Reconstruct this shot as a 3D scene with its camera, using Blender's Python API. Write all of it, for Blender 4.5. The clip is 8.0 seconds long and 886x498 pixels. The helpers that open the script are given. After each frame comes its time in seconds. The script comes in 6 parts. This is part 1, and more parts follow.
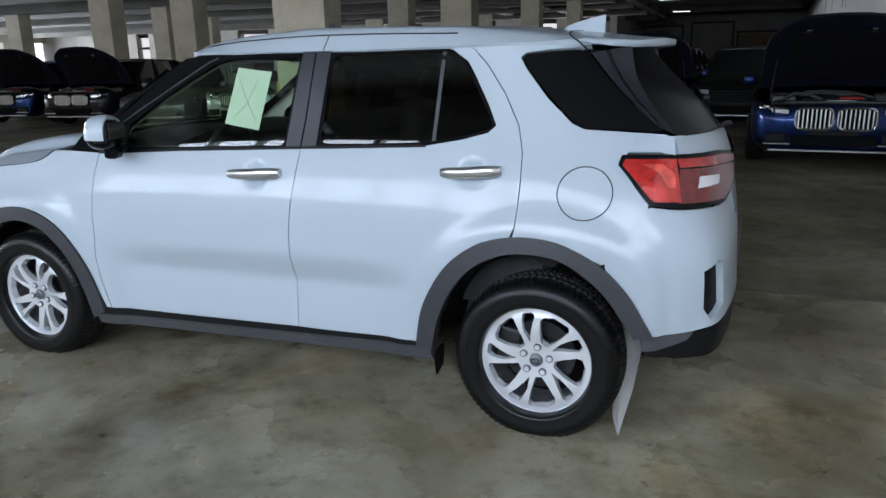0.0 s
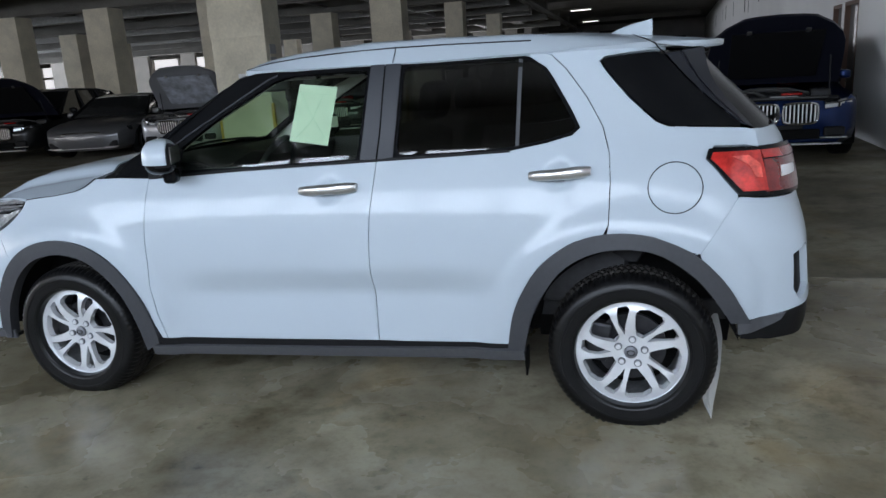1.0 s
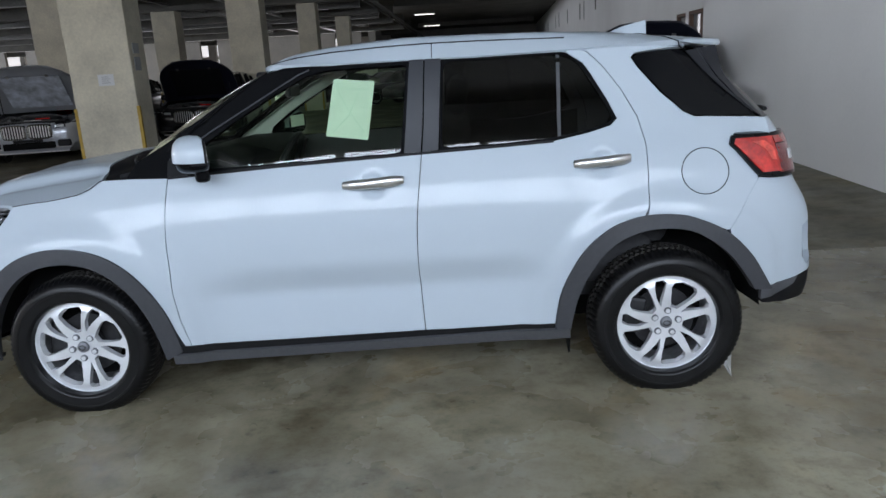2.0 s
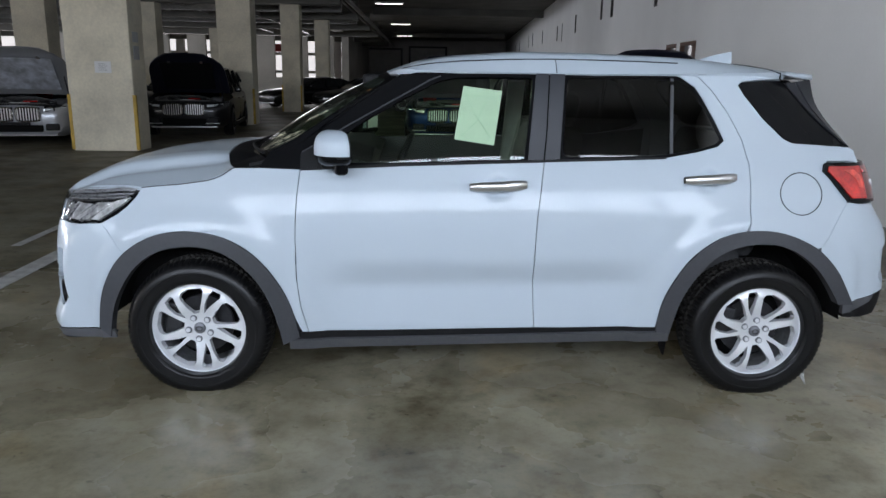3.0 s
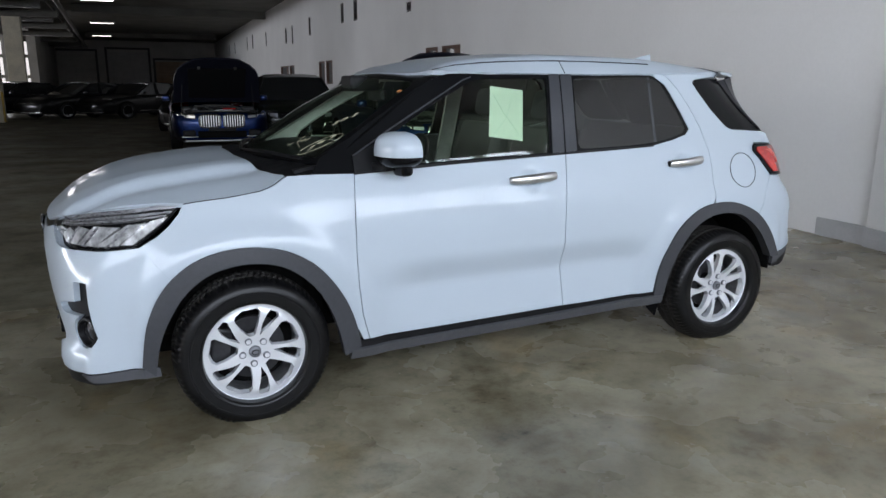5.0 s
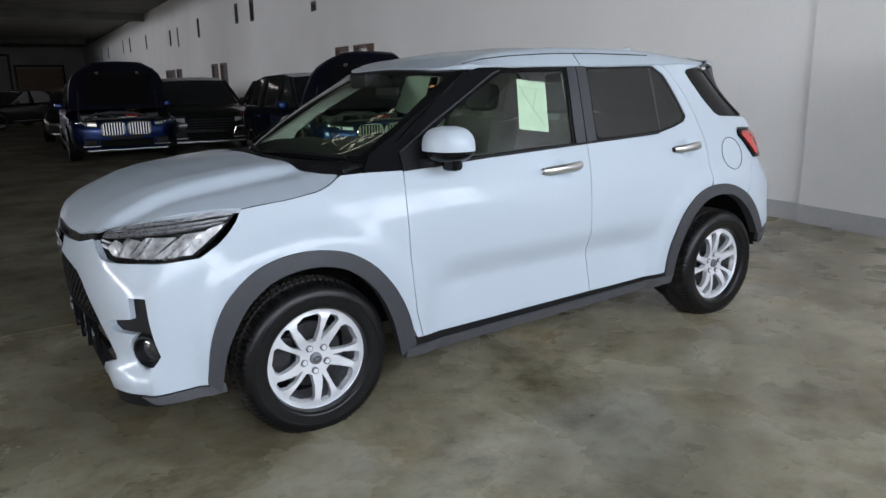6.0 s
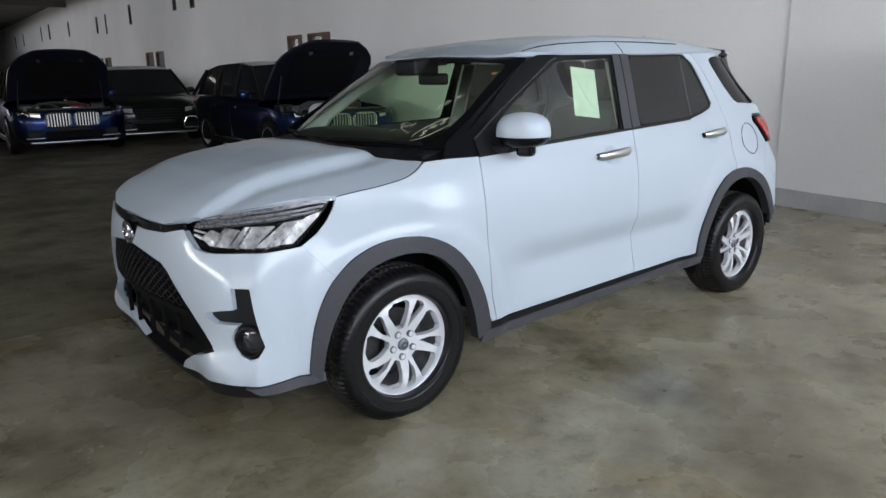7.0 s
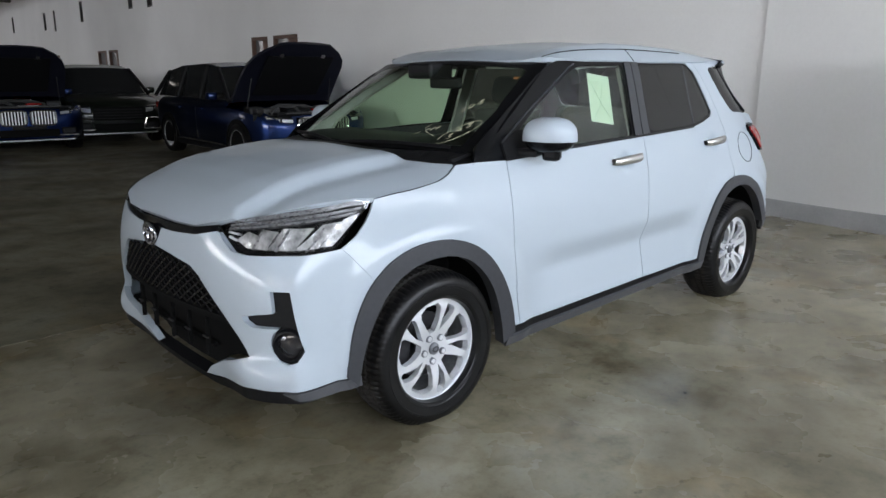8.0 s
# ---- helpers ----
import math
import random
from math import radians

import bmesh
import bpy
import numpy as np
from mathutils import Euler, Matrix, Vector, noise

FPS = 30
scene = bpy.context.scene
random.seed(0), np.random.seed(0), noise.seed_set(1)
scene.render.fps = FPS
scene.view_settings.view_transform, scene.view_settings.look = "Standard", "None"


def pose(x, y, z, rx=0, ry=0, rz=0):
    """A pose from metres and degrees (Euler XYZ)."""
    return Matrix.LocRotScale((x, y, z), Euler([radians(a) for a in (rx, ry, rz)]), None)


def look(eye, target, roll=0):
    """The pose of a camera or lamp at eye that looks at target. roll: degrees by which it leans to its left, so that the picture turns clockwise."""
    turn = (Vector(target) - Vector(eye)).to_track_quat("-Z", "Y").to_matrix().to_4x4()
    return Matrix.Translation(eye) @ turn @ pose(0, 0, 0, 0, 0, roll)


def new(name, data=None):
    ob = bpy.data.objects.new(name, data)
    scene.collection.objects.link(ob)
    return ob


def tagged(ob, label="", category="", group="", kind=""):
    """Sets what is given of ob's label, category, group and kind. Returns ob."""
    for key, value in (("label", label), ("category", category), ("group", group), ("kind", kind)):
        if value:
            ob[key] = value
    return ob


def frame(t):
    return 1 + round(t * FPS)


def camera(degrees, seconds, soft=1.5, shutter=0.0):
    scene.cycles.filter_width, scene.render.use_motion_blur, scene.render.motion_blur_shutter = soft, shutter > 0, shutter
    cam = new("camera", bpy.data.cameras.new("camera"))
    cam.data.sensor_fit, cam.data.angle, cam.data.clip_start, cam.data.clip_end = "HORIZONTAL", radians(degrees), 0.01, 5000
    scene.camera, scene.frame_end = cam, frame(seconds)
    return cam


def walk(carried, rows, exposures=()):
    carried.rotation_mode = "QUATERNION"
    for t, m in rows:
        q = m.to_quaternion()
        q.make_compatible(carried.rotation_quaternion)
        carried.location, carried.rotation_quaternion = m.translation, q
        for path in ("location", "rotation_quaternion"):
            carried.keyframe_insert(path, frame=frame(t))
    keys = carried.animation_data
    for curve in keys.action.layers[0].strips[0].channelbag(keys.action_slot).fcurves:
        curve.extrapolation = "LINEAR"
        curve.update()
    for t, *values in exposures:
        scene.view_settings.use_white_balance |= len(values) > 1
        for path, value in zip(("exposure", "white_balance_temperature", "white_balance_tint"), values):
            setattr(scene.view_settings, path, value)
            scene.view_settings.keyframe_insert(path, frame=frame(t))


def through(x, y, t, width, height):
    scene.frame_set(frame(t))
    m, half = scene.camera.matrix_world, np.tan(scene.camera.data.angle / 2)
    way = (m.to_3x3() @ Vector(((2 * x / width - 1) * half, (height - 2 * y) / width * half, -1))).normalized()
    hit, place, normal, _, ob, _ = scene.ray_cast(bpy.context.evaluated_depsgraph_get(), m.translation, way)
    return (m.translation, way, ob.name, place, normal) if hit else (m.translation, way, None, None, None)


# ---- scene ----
cam = camera(63.2, 8.0)
PATH = [
    (0, (1.858, -3.244, 1.385), (1.152, -1.443, 0.876), -1.1),
    (0.3, (1.736, -3.336, 1.387), (1.020, -1.537, 0.885), -2.1),
    (0.5, (1.59, -3.393, 1.386), (0.915, -1.578, 0.889), -2.6),
    (0.8, (1.397, -3.445, 1.384), (0.839, -1.585, 0.905), -3.8),
    (1, (1.264, -3.48, 1.381), (0.757, -1.605, 0.905), -3.5),
    (1.2, (1.107, -3.53, 1.369), (0.703, -1.629, 0.896), -2.7),
    (2.3, (0.219, -3.761, 1.401), (0.216, -1.824, 0.905), -2.3),
    (2.5, (0.072, -3.808, 1.398), (0.105, -1.868, 0.915), -0.7),
    (3, (-0.265, -3.886, 1.405), (-0.208, -1.942, 0.94), 0.9),
    (3.5, (-0.608, -3.833, 1.404), (-0.316, -1.904, 0.962), 0.9),
    (4, (-0.989, -3.819, 1.397), (-0.51, -1.926, 0.964), 1.4),
    (4.2, (-1.139, -3.817, 1.399), (-0.628, -1.936, 0.951), 1.0),
    (5.3, (-1.93, -3.61, 1.38), (-1.03, -1.881, 0.931), 0.1),
    (5.5, (-2.065, -3.567, 1.381), (-1.127, -1.86, 0.929), -0.2),
    (6, (-2.322, -3.349, 1.364), (-1.252, -1.721, 0.91), -1.1),
    (6.5, (-2.586, -3.144, 1.36), (-1.407, -1.599, 0.887), -0.4),
    (7, (-2.847, -3.016, 1.362), (-1.626, -1.508, 0.879), -1.0),
    (7.2, (-2.893, -2.975, 1.358), (-1.638, -1.493, 0.881), -0.6),
    (7.5, (-2.966, -2.876, 1.35), (-1.624, -1.47, 0.878), 0.0),
    (7.7, (-3.004, -2.840, 1.348), (-1.655, -1.439, 0.884), 0.2),
    (8, (-3.081, -2.796, 1.351), (-1.755, -1.374, 0.883), 0.2),
]
walk(cam, [(t, look(eye, target, roll)) for t, eye, target, roll in PATH],
     [(0, -0.10, 6200, 13), (2.5, -0.10, 6350, 14), (4.5, -0.02, 6450, 15), (6, 0.09, 6600, 15), (8, 0.15, 6680, 14)])

# ---- light: daylight through the open side of the parking deck ----
world = bpy.data.worlds.new("sky")
scene.world = world
world.use_nodes = True
sky = world.node_tree.nodes.new("ShaderNodeTexSky")
sky.sky_type, sky.sun_disc = "NISHITA", False
sky.sun_elevation, sky.sun_rotation = radians(52), radians(200)
world.node_tree.links.new(sky.outputs[0], world.node_tree.nodes["Background"].inputs[0])
world.node_tree.nodes["Background"].inputs[1].default_value = 0.15

sun = new("sun", bpy.data.lights.new("sun", "SUN"))
sun.data.energy, sun.data.angle, sun.data.color = 3.0, radians(0.6), (1.0, 0.95, 0.88)
sun.matrix_world = look((0, -20, 40), (4, 6, 0))


def window_light(name, x, y, z, w, h, watts, target, color=(0.86, 0.93, 1.0)):
    ob = new(name, bpy.data.lights.new(name, "AREA"))
    ob.data.shape, ob.data.size, ob.data.size_y = "RECTANGLE", w, h
    ob.data.energy, ob.data.color = watts, color
    ob.matrix_world = look((x, y, z), target)
    return ob


# sky light in the window band behind the walk, and in the open bays on the far sides
window_light("opening_light", -1.7, -6.86, 2.95, 12.0, 1.8, 760, (-1.7, 0.0, 1.9), (0.80, 0.90, 1.0))
# unseen second band, tinted warm, added to brighten the column fronts
window_light("opening_light", -17.0, -6.86, 2.95, 14.0, 1.8, 450, (-12.0, 6.0, 1.9), (1.0, 0.95, 0.88))
window_light("opening_light", -58.6, 20.0, 2.6, 50.0, 2.6, 10500, (0, 20.0, 2.4))
window_light("opening_light", -30.0, 49.4, 2.8, 48.0, 2.6, 1600, (-30.0, 0, 2.4), (0.97, 0.97, 1.0))

# ---- materials ----
def material(name, color, rough=0.5, metal=0.0, **extra):
    """A principled material; extra: coat, spec, transmission, emission, alpha."""
    m = bpy.data.materials.new(name)
    m.use_nodes = True
    b = m.node_tree.nodes["Principled BSDF"]
    b.inputs["Base Color"].default_value = (*color, 1)
    b.inputs["Roughness"].default_value, b.inputs["Metallic"].default_value = rough, metal
    names = {"coat": "Coat Weight", "coat_rough": "Coat Roughness", "spec": "Specular IOR Level", "transmission": "Transmission Weight",
             "ior": "IOR", "alpha": "Alpha", "glow": "Emission Strength", "sheen": "Sheen Weight"}
    for key, value in extra.items():
        b.inputs[names[key]].default_value = value
    if "glow" in extra:
        b.inputs["Emission Color"].default_value = (*color, 1)
    return m


def textured(m, scale=6.0, spread=0.25, bump=0.0, fine=60.0, rough=0.0, stretch=(1, 1, 1), tone=None, detail=8.0):
    """Adds variation at two scales to a material: colour, roughness and relief."""
    t = m.node_tree
    b = t.nodes["Principled BSDF"]
    coords = t.nodes.new("ShaderNodeTexCoord")
    mapping = t.nodes.new("ShaderNodeMapping")
    mapping.inputs["Scale"].default_value = stretch
    t.links.new(coords.outputs["Object"], mapping.inputs[0])
    big, small = t.nodes.new("ShaderNodeTexNoise"), t.nodes.new("ShaderNodeTexNoise")
    for n, s in ((big, scale), (small, fine)):
        n.inputs["Scale"].default_value, n.inputs["Detail"].default_value = s, detail
        t.links.new(mapping.outputs[0], n.inputs[0])
    both = t.nodes.new("ShaderNodeMath")
    both.operation = "MULTIPLY_ADD"
    both.inputs[1].default_value = 0.4
    t.links.new(small.outputs["Fac"], both.inputs[0])
    t.links.new(big.outputs["Fac"], both.inputs[2])
    ramp = t.nodes.new("ShaderNodeMapRange")
    ramp.inputs[1].default_value, ramp.inputs[2].default_value = 0.45, 0.95
    t.links.new(both.outputs[0], ramp.inputs[0])
    base = b.inputs["Base Color"].default_value[:3]
    dark = tone or tuple(c * (1 - spread) for c in base)
    light = tuple(min(1, c * (1 + spread)) for c in base)
    mix = t.nodes.new("ShaderNodeMix")
    mix.data_type = "RGBA"
    mix.inputs[6].default_value, mix.inputs[7].default_value = (*dark, 1), (*light, 1)
    t.links.new(ramp.outputs[0], mix.inputs[0])
    t.links.new(mix.outputs[2], b.inputs["Base Color"])
    if rough:
        r = t.nodes.new("ShaderNodeMapRange")
        base_r = b.inputs["Roughness"].default_value
        r.inputs[3].default_value, r.inputs[4].default_value = base_r - rough, base_r + rough
        t.links.new(ramp.outputs[0], r.inputs[0])
        t.links.new(r.outputs[0], b.inputs["Roughness"])
    if bump:
        bu = t.nodes.new("ShaderNodeBump")
        bu.inputs["Strength"].default_value, bu.inputs["Distance"].default_value = bump, 0.01
        t.links.new(both.outputs[0], bu.inputs["Height"])
        t.links.new(bu.outputs[0], b.inputs["Normal"])
    return m


def concrete_floor(name="floor_concrete", tone=(1.0, 1.0, 1.0), smooth=0.15):
    """Stained, worn and partly polished concrete slab."""
    m = material(name, (0.15, 0.135, 0.10), 0.42, spec=0.45)
    t = m.node_tree
    b = t.nodes["Principled BSDF"]
    coords = t.nodes.new("ShaderNodeTexCoord")

    def tex(scale, detail=8.0, distort=0.0, rough=0.55):
        n = t.nodes.new("ShaderNodeTexNoise")
        n.inputs["Scale"].default_value, n.inputs["Detail"].default_value = scale, detail
        n.inputs["Distortion"].default_value, n.inputs["Roughness"].default_value = distort, rough
        t.links.new(coords.outputs["Object"], n.inputs[0])
        return n.outputs["Fac"]

    def ramp(socket, stops):
        r = t.nodes.new("ShaderNodeValToRGB")
        while len(r.color_ramp.elements) < len(stops):
            r.color_ramp.elements.new(0.5)
        r.color_ramp.interpolation = "B_SPLINE" if len(stops) > 2 else "EASE"
        for e, (p, c) in zip(r.color_ramp.elements, stops):
            e.position, e.color = p, (*c, 1)
        t.links.new(socket, r.inputs[0])
        return r.outputs[0]

    def mixed(kind, fac, a, c):
        n = t.nodes.new("ShaderNodeMix")
        n.data_type, n.blend_type = "RGBA", kind
        n.inputs[0].default_value = fac
        t.links.new(a, n.inputs[6])
        t.links.new(c, n.inputs[7])
        return n.outputs[2]

    ground = ramp(tex(0.8, 5, 0.0, 0.5), [(p, tuple(u * v for u, v in zip(c, tone))) for p, c in ((0.3, (0.158, 0.141, 0.094)), (0.5, (0.325, 0.302, 0.222)), (0.72, (0.495, 0.472, 0.370)))])
    stains = ramp(tex(2.1, 7, 0.1, 0.56), [(0.30, (0.34, 0.30, 0.24)), (0.47, (0.84, 0.81, 0.75)), (0.68, (1.14, 1.13, 1.10))])
    spots = ramp(tex(6.0, 6, 0.1, 0.66), [(0.23, (0.34, 0.32, 0.30)), (0.41, (1, 1, 1))])
    grit = ramp(tex(11.0, 4, 0.2, 0.6), [(0.27, (0.45, 0.42, 0.38)), (0.36, (1, 1, 1))])
    rust = ramp(tex(1.3, 6, 0.3, 0.6), [(0.52, (1, 1, 1)), (0.66, (1.02, 0.92, 0.78))])
    speck = ramp(tex(30, 6, 0.1, 0.7), [(0.3, (0.70, 0.69, 0.67)), (0.5, (1, 1, 1)), (0.75, (1.18, 1.17, 1.15))])
    mottle = ramp(tex(8.5, 8, 0.1, 0.66), [(0.26, (0.48, 0.45, 0.40)), (0.48, (0.95, 0.94, 0.92)), (0.72, (1.26, 1.25, 1.24))])
    c = mixed("MULTIPLY", 0.85, ground, stains)
    c = mixed("MULTIPLY", 0.8, c, speck)
    c = mixed("MULTIPLY", 0.8, c, mottle)
    c = mixed("MULTIPLY", 0.8, c, spots)
    c = mixed("MULTIPLY", 0.9, c, grit)
    c = mixed("MULTIPLY", 0.9, c, rust)
    t.links.new(c, b.inputs["Base Color"])
    r = t.nodes.new("ShaderNodeMapRange")
    r.inputs[1].default_value, r.inputs[2].default_value = 0.28, 0.72
    r.inputs[3].default_value, r.inputs[4].default_value = smooth, smooth + 0.25
    t.links.new(tex(1.7, 5, 0.2), r.inputs[0])
    t.links.new(r.outputs[0], b.inputs["Roughness"])
    bu = t.nodes.new("ShaderNodeBump")
    bu.inputs["Strength"].default_value, bu.inputs["Distance"].default_value = 0.03, 0.004
    t.links.new(tex(45, 5), bu.inputs["Height"])
    t.links.new(bu.outputs[0], b.inputs["Normal"])
    return m


def car_paint(name, color, rough=0.32, metal=0.0, flake=0.0):
    m = material(name, color, rough, metal, coat=0.55, coat_rough=0.09, spec=0.25)
    if flake:
        textured(m, 400.0, flake, 0.0, 900.0, 0.0)
    return m


def tinted_glass(name, tint, through):
    """A thin pane: a see-through tint under a glossy reflection."""
    m = bpy.data.materials.new(name)
    m.use_nodes = True
    t = m.node_tree
    t.nodes.remove(t.nodes["Principled BSDF"])
    clear, gloss, mix, facing, power, scale = (t.nodes.new("ShaderNode" + k) for k in ("BsdfTransparent", "BsdfGlossy", "MixShader", "LayerWeight", "Math", "Math"))
    clear.inputs[0].default_value = (*(c * through for c in tint), 1)
    gloss.inputs["Roughness"].default_value = 0.02
    facing.inputs[0].default_value = 0.5
    power.operation, scale.operation = "POWER", "MULTIPLY_ADD"
    power.inputs[1].default_value, scale.inputs[1].default_value, scale.inputs[2].default_value = 5.0, 0.92, 0.065
    t.links.new(facing.outputs["Facing"], power.inputs[0])
    t.links.new(power.outputs[0], scale.inputs[0])
    t.links.new(scale.outputs[0], mix.inputs[0])
    t.links.new(clear.outputs[0], mix.inputs[1])
    t.links.new(gloss.outputs[0], mix.inputs[2])
    t.links.new(mix.outputs[0], t.nodes["Material Output"].inputs[0])
    return m


FLOOR = concrete_floor()
AISLE = concrete_floor("aisle_concrete", (0.70, 0.71, 0.72), 0.42)
WALL = textured(material("wall_paint", (0.86, 0.855, 0.845), 0.75), 0.7, 0.04, 0.06, 30.0)
PLINTH = textured(material("plinth_grey", (0.429, 0.429, 0.429), 0.8), 3.0, 0.15, 0.1, 50.0)
CONCRETE = textured(material("column_concrete", (0.72, 0.665, 0.535), 0.8), 1.6, 0.22, 0.15, 22.0)
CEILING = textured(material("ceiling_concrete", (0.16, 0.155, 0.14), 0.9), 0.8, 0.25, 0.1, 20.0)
DULL_WALL = textured(material("far_wall", (0.46, 0.44, 0.41), 0.85), 0.6, 0.2, 0.05, 12.0)
PLASTER = textured(material("grey_plaster", (0.45, 0.445, 0.43), 0.85), 0.8, 0.15, 0.05, 15.0)
YELLOW = textured(material("yellow_paint", (0.55, 0.36, 0.06), 0.6), 8.0, 0.3, 0.05)
WHITE_LINE = textured(material("line_paint", (0.5, 0.5, 0.48), 0.6), 10.0, 0.3, 0.05)
PAINT = car_paint("pearl_white_paint", (0.462, 0.523, 0.578), 0.42, 0.0, 0.02)
GAP = material("seam_black", (0.012, 0.012, 0.013), 0.7)
CLADDING = textured(material("grey_plastic", (0.042, 0.044, 0.050), 0.5), 60.0, 0.1, 0.08, 500.0)
SILL_GREY = textured(material("sill_plastic", (0.072, 0.074, 0.081), 0.5), 60.0, 0.1, 0.05, 500.0)
BLACK = textured(material("black_plastic", (0.008, 0.008, 0.009), 0.5, spec=0.2), 60.0, 0.15, 0.05, 400.0)
GLOSS_BLACK = material("gloss_black", (0.005, 0.0052, 0.006), 0.18, spec=0.14)
LAMP_GREY = textured(material("lamp_smoke_grey", (0.20, 0.20, 0.21), 0.3, 0.3), 120.0, 0.5, 0.1, 300.0, 0.1, (0.15, 1, 1))
CRYSTAL = textured(material("lamp_crystal", (0.80, 0.81, 0.84), 0.20, 0.5, coat=1.0), 26.0, 0.75, 0.8, 90.0, 0.1, (1, 1, 0.45))
STICKER = material("sticker_orange", (0.75, 0.25, 0.10), 0.6)
PILLAR_FILM = material("pillar_film", (0.028, 0.030, 0.036), 0.35)
WING_BLACK = material("wing_black", (0.012, 0.013, 0.017), 0.3, spec=0.4)
GRILLE_BLACK = material("grille_black", (0.009, 0.009, 0.010), 0.25, spec=0.5)
LINER = material("wheel_well", (0.008, 0.008, 0.008), 0.95, spec=0.08)
RUBBER = textured(material("tyre_rubber", (0.0050, 0.0050, 0.0055), 0.34, spec=0.28), 30.0, 0.25, 0.04, 200.0, 0.06)
ALLOY = material("alloy_silver", (0.80, 0.82, 0.85), 0.27, 0.42)
REFLECTOR = material("lamp_reflector", (0.85, 0.86, 0.88), 0.25, 0.35, coat=1.0)
TREAD = textured(material("dusty_tread", (0.026, 0.024, 0.022), 0.75, spec=0.2), 20.0, 0.3, 0.05, 120.0)
BARREL = textured(material("rim_barrel", (0.22, 0.225, 0.235), 0.4, 0.5), 30.0, 0.2, 0.03)
DARK_METAL = textured(material("brake_metal", (0.04, 0.04, 0.043), 0.5, 0.6), 40.0, 0.2, 0.05)
CHROME = material("chrome", (0.82, 0.82, 0.83), 0.09, 1.0)
SATIN = material("satin_chrome", (0.66, 0.65, 0.64), 0.30, 1.0)
GLASS = tinted_glass("green_glass", (0.82, 1.0, 0.80), 0.97)
SCREEN = tinted_glass("windscreen_glass", (0.82, 1.0, 0.82), 0.98)
PRIVACY = tinted_glass("privacy_glass", (0.5, 0.49, 0.46), 0.17)
LENS = tinted_glass("lens_clear", (1, 1, 1), 0.92)
RED = textured(material("tail_red", (0.40, 0.012, 0.010), 0.15, coat=1.0), 25.0, 0.4, 0.1, 90.0)
RED_BRIGHT = textured(material("tail_red_reflector", (0.50, 0.018, 0.013), 0.15, coat=1.0), 22.0, 0.55, 0.15, 90.0)
NUT_GREY = material("nut_shadow_grey", (0.16, 0.165, 0.18), 0.4, 0.3)
SMOKE_RED = textured(material("tail_smoke", (0.17, 0.012, 0.012), 0.12, coat=1.0), 30.0, 0.4, 0.1, 90.0)
RED_PALE = textured(material("tail_red_glint", (0.80, 0.07, 0.05), 0.2, coat=1.0), 30.0, 0.5, 0.15, 90.0)
WHITE_LENS = material("white_lens", (0.8, 0.8, 0.8), 0.15, coat=1.0)
FABRIC = textured(material("seat_fabric", (0.045, 0.045, 0.047), 0.9), 40.0, 0.2, 0.2, 300.0)
SEAT_FILM = material("seat_film", (0.45, 0.46, 0.44), 0.25, alpha=0.2)
TRIM_LIGHT = textured(material("cabin_lining", (0.38, 0.38, 0.36), 0.9), 20.0, 0.1, 0.05)
PAPER = textured(material("green_paper", (0.56, 0.60, 0.54), 0.85), 9.0, 0.06, 0.08, 70.0)
PAPER_INK = material("faint_ink", (0.44, 0.53, 0.45), 0.9)
WHITE_PAPER = material("white_paper", (0.78, 0.78, 0.78), 0.85)
MARKER = material("yellow_marker", (0.50, 0.49, 0.33), 0.7)
FILM = material("plastic_film", (0.55, 0.55, 0.53), 0.35, alpha=0.75)
LAMP_GLOW = material("lamp_tube", (1.0, 0.97, 0.9), 0.5, glow=3.0)
METAL_PIPE = textured(material("pipe_metal", (0.25, 0.25, 0.24), 0.5, 0.4), 12.0, 0.2, 0.05)
FRAME_DARK = material("window_frame_dark", (0.04, 0.035, 0.033), 0.5)
DOOR_BROWN = textured(material("brown_door", (0.13, 0.075, 0.055), 0.6), 5.0, 0.2, 0.05)
DULL_GLASS = material("dull_pane", (0.18, 0.18, 0.18), 0.15)

# ---- building blocks ----
from mathutils.geometry import delaunay_2d_cdt


def part(name, bm, mat, parent=None, label="", smooth=False):
    """Links a bmesh as one mesh object, under a thing where one is given."""
    me = bpy.data.meshes.new(name)
    bm.normal_update()
    bm.to_mesh(me)
    bm.free()
    if smooth:
        me.shade_smooth()
        me.set_sharp_from_angle(angle=radians(38))
    for m in mat if isinstance(mat, (list, tuple)) else [mat]:
        me.materials.append(m)
    ob = new(name, me)
    if parent:
        ob.parent = parent
    if label:
        ob["label"] = label
    return ob


def thing(name, m, label, category, group="", kind=""):
    """An Empty that carries the parts of a thing."""
    ob = new(name)
    ob.empty_display_size = 0.2
    ob.matrix_world = m
    return tagged(ob, label, category, group, kind)


def box(bm, x0, x1, y0, y1, z0, z1, bevel=0.0):
    r = bmesh.ops.create_cube(bm, size=1.0)
    bmesh.ops.transform(bm, matrix=Matrix.LocRotScale(((x0 + x1) / 2, (y0 + y1) / 2, (z0 + z1) / 2), None, (abs(x1 - x0), abs(y1 - y0), abs(z1 - z0))), verts=r["verts"])
    if bevel:
        edges = {e for v in r["verts"] for e in v.link_edges}
        bmesh.ops.bevel(bm, geom=list(edges), offset=bevel, segments=2, affect="EDGES", profile=0.5)
    return bm


def boxed(*a, **k):
    return box(bmesh.new(), *a, **k)


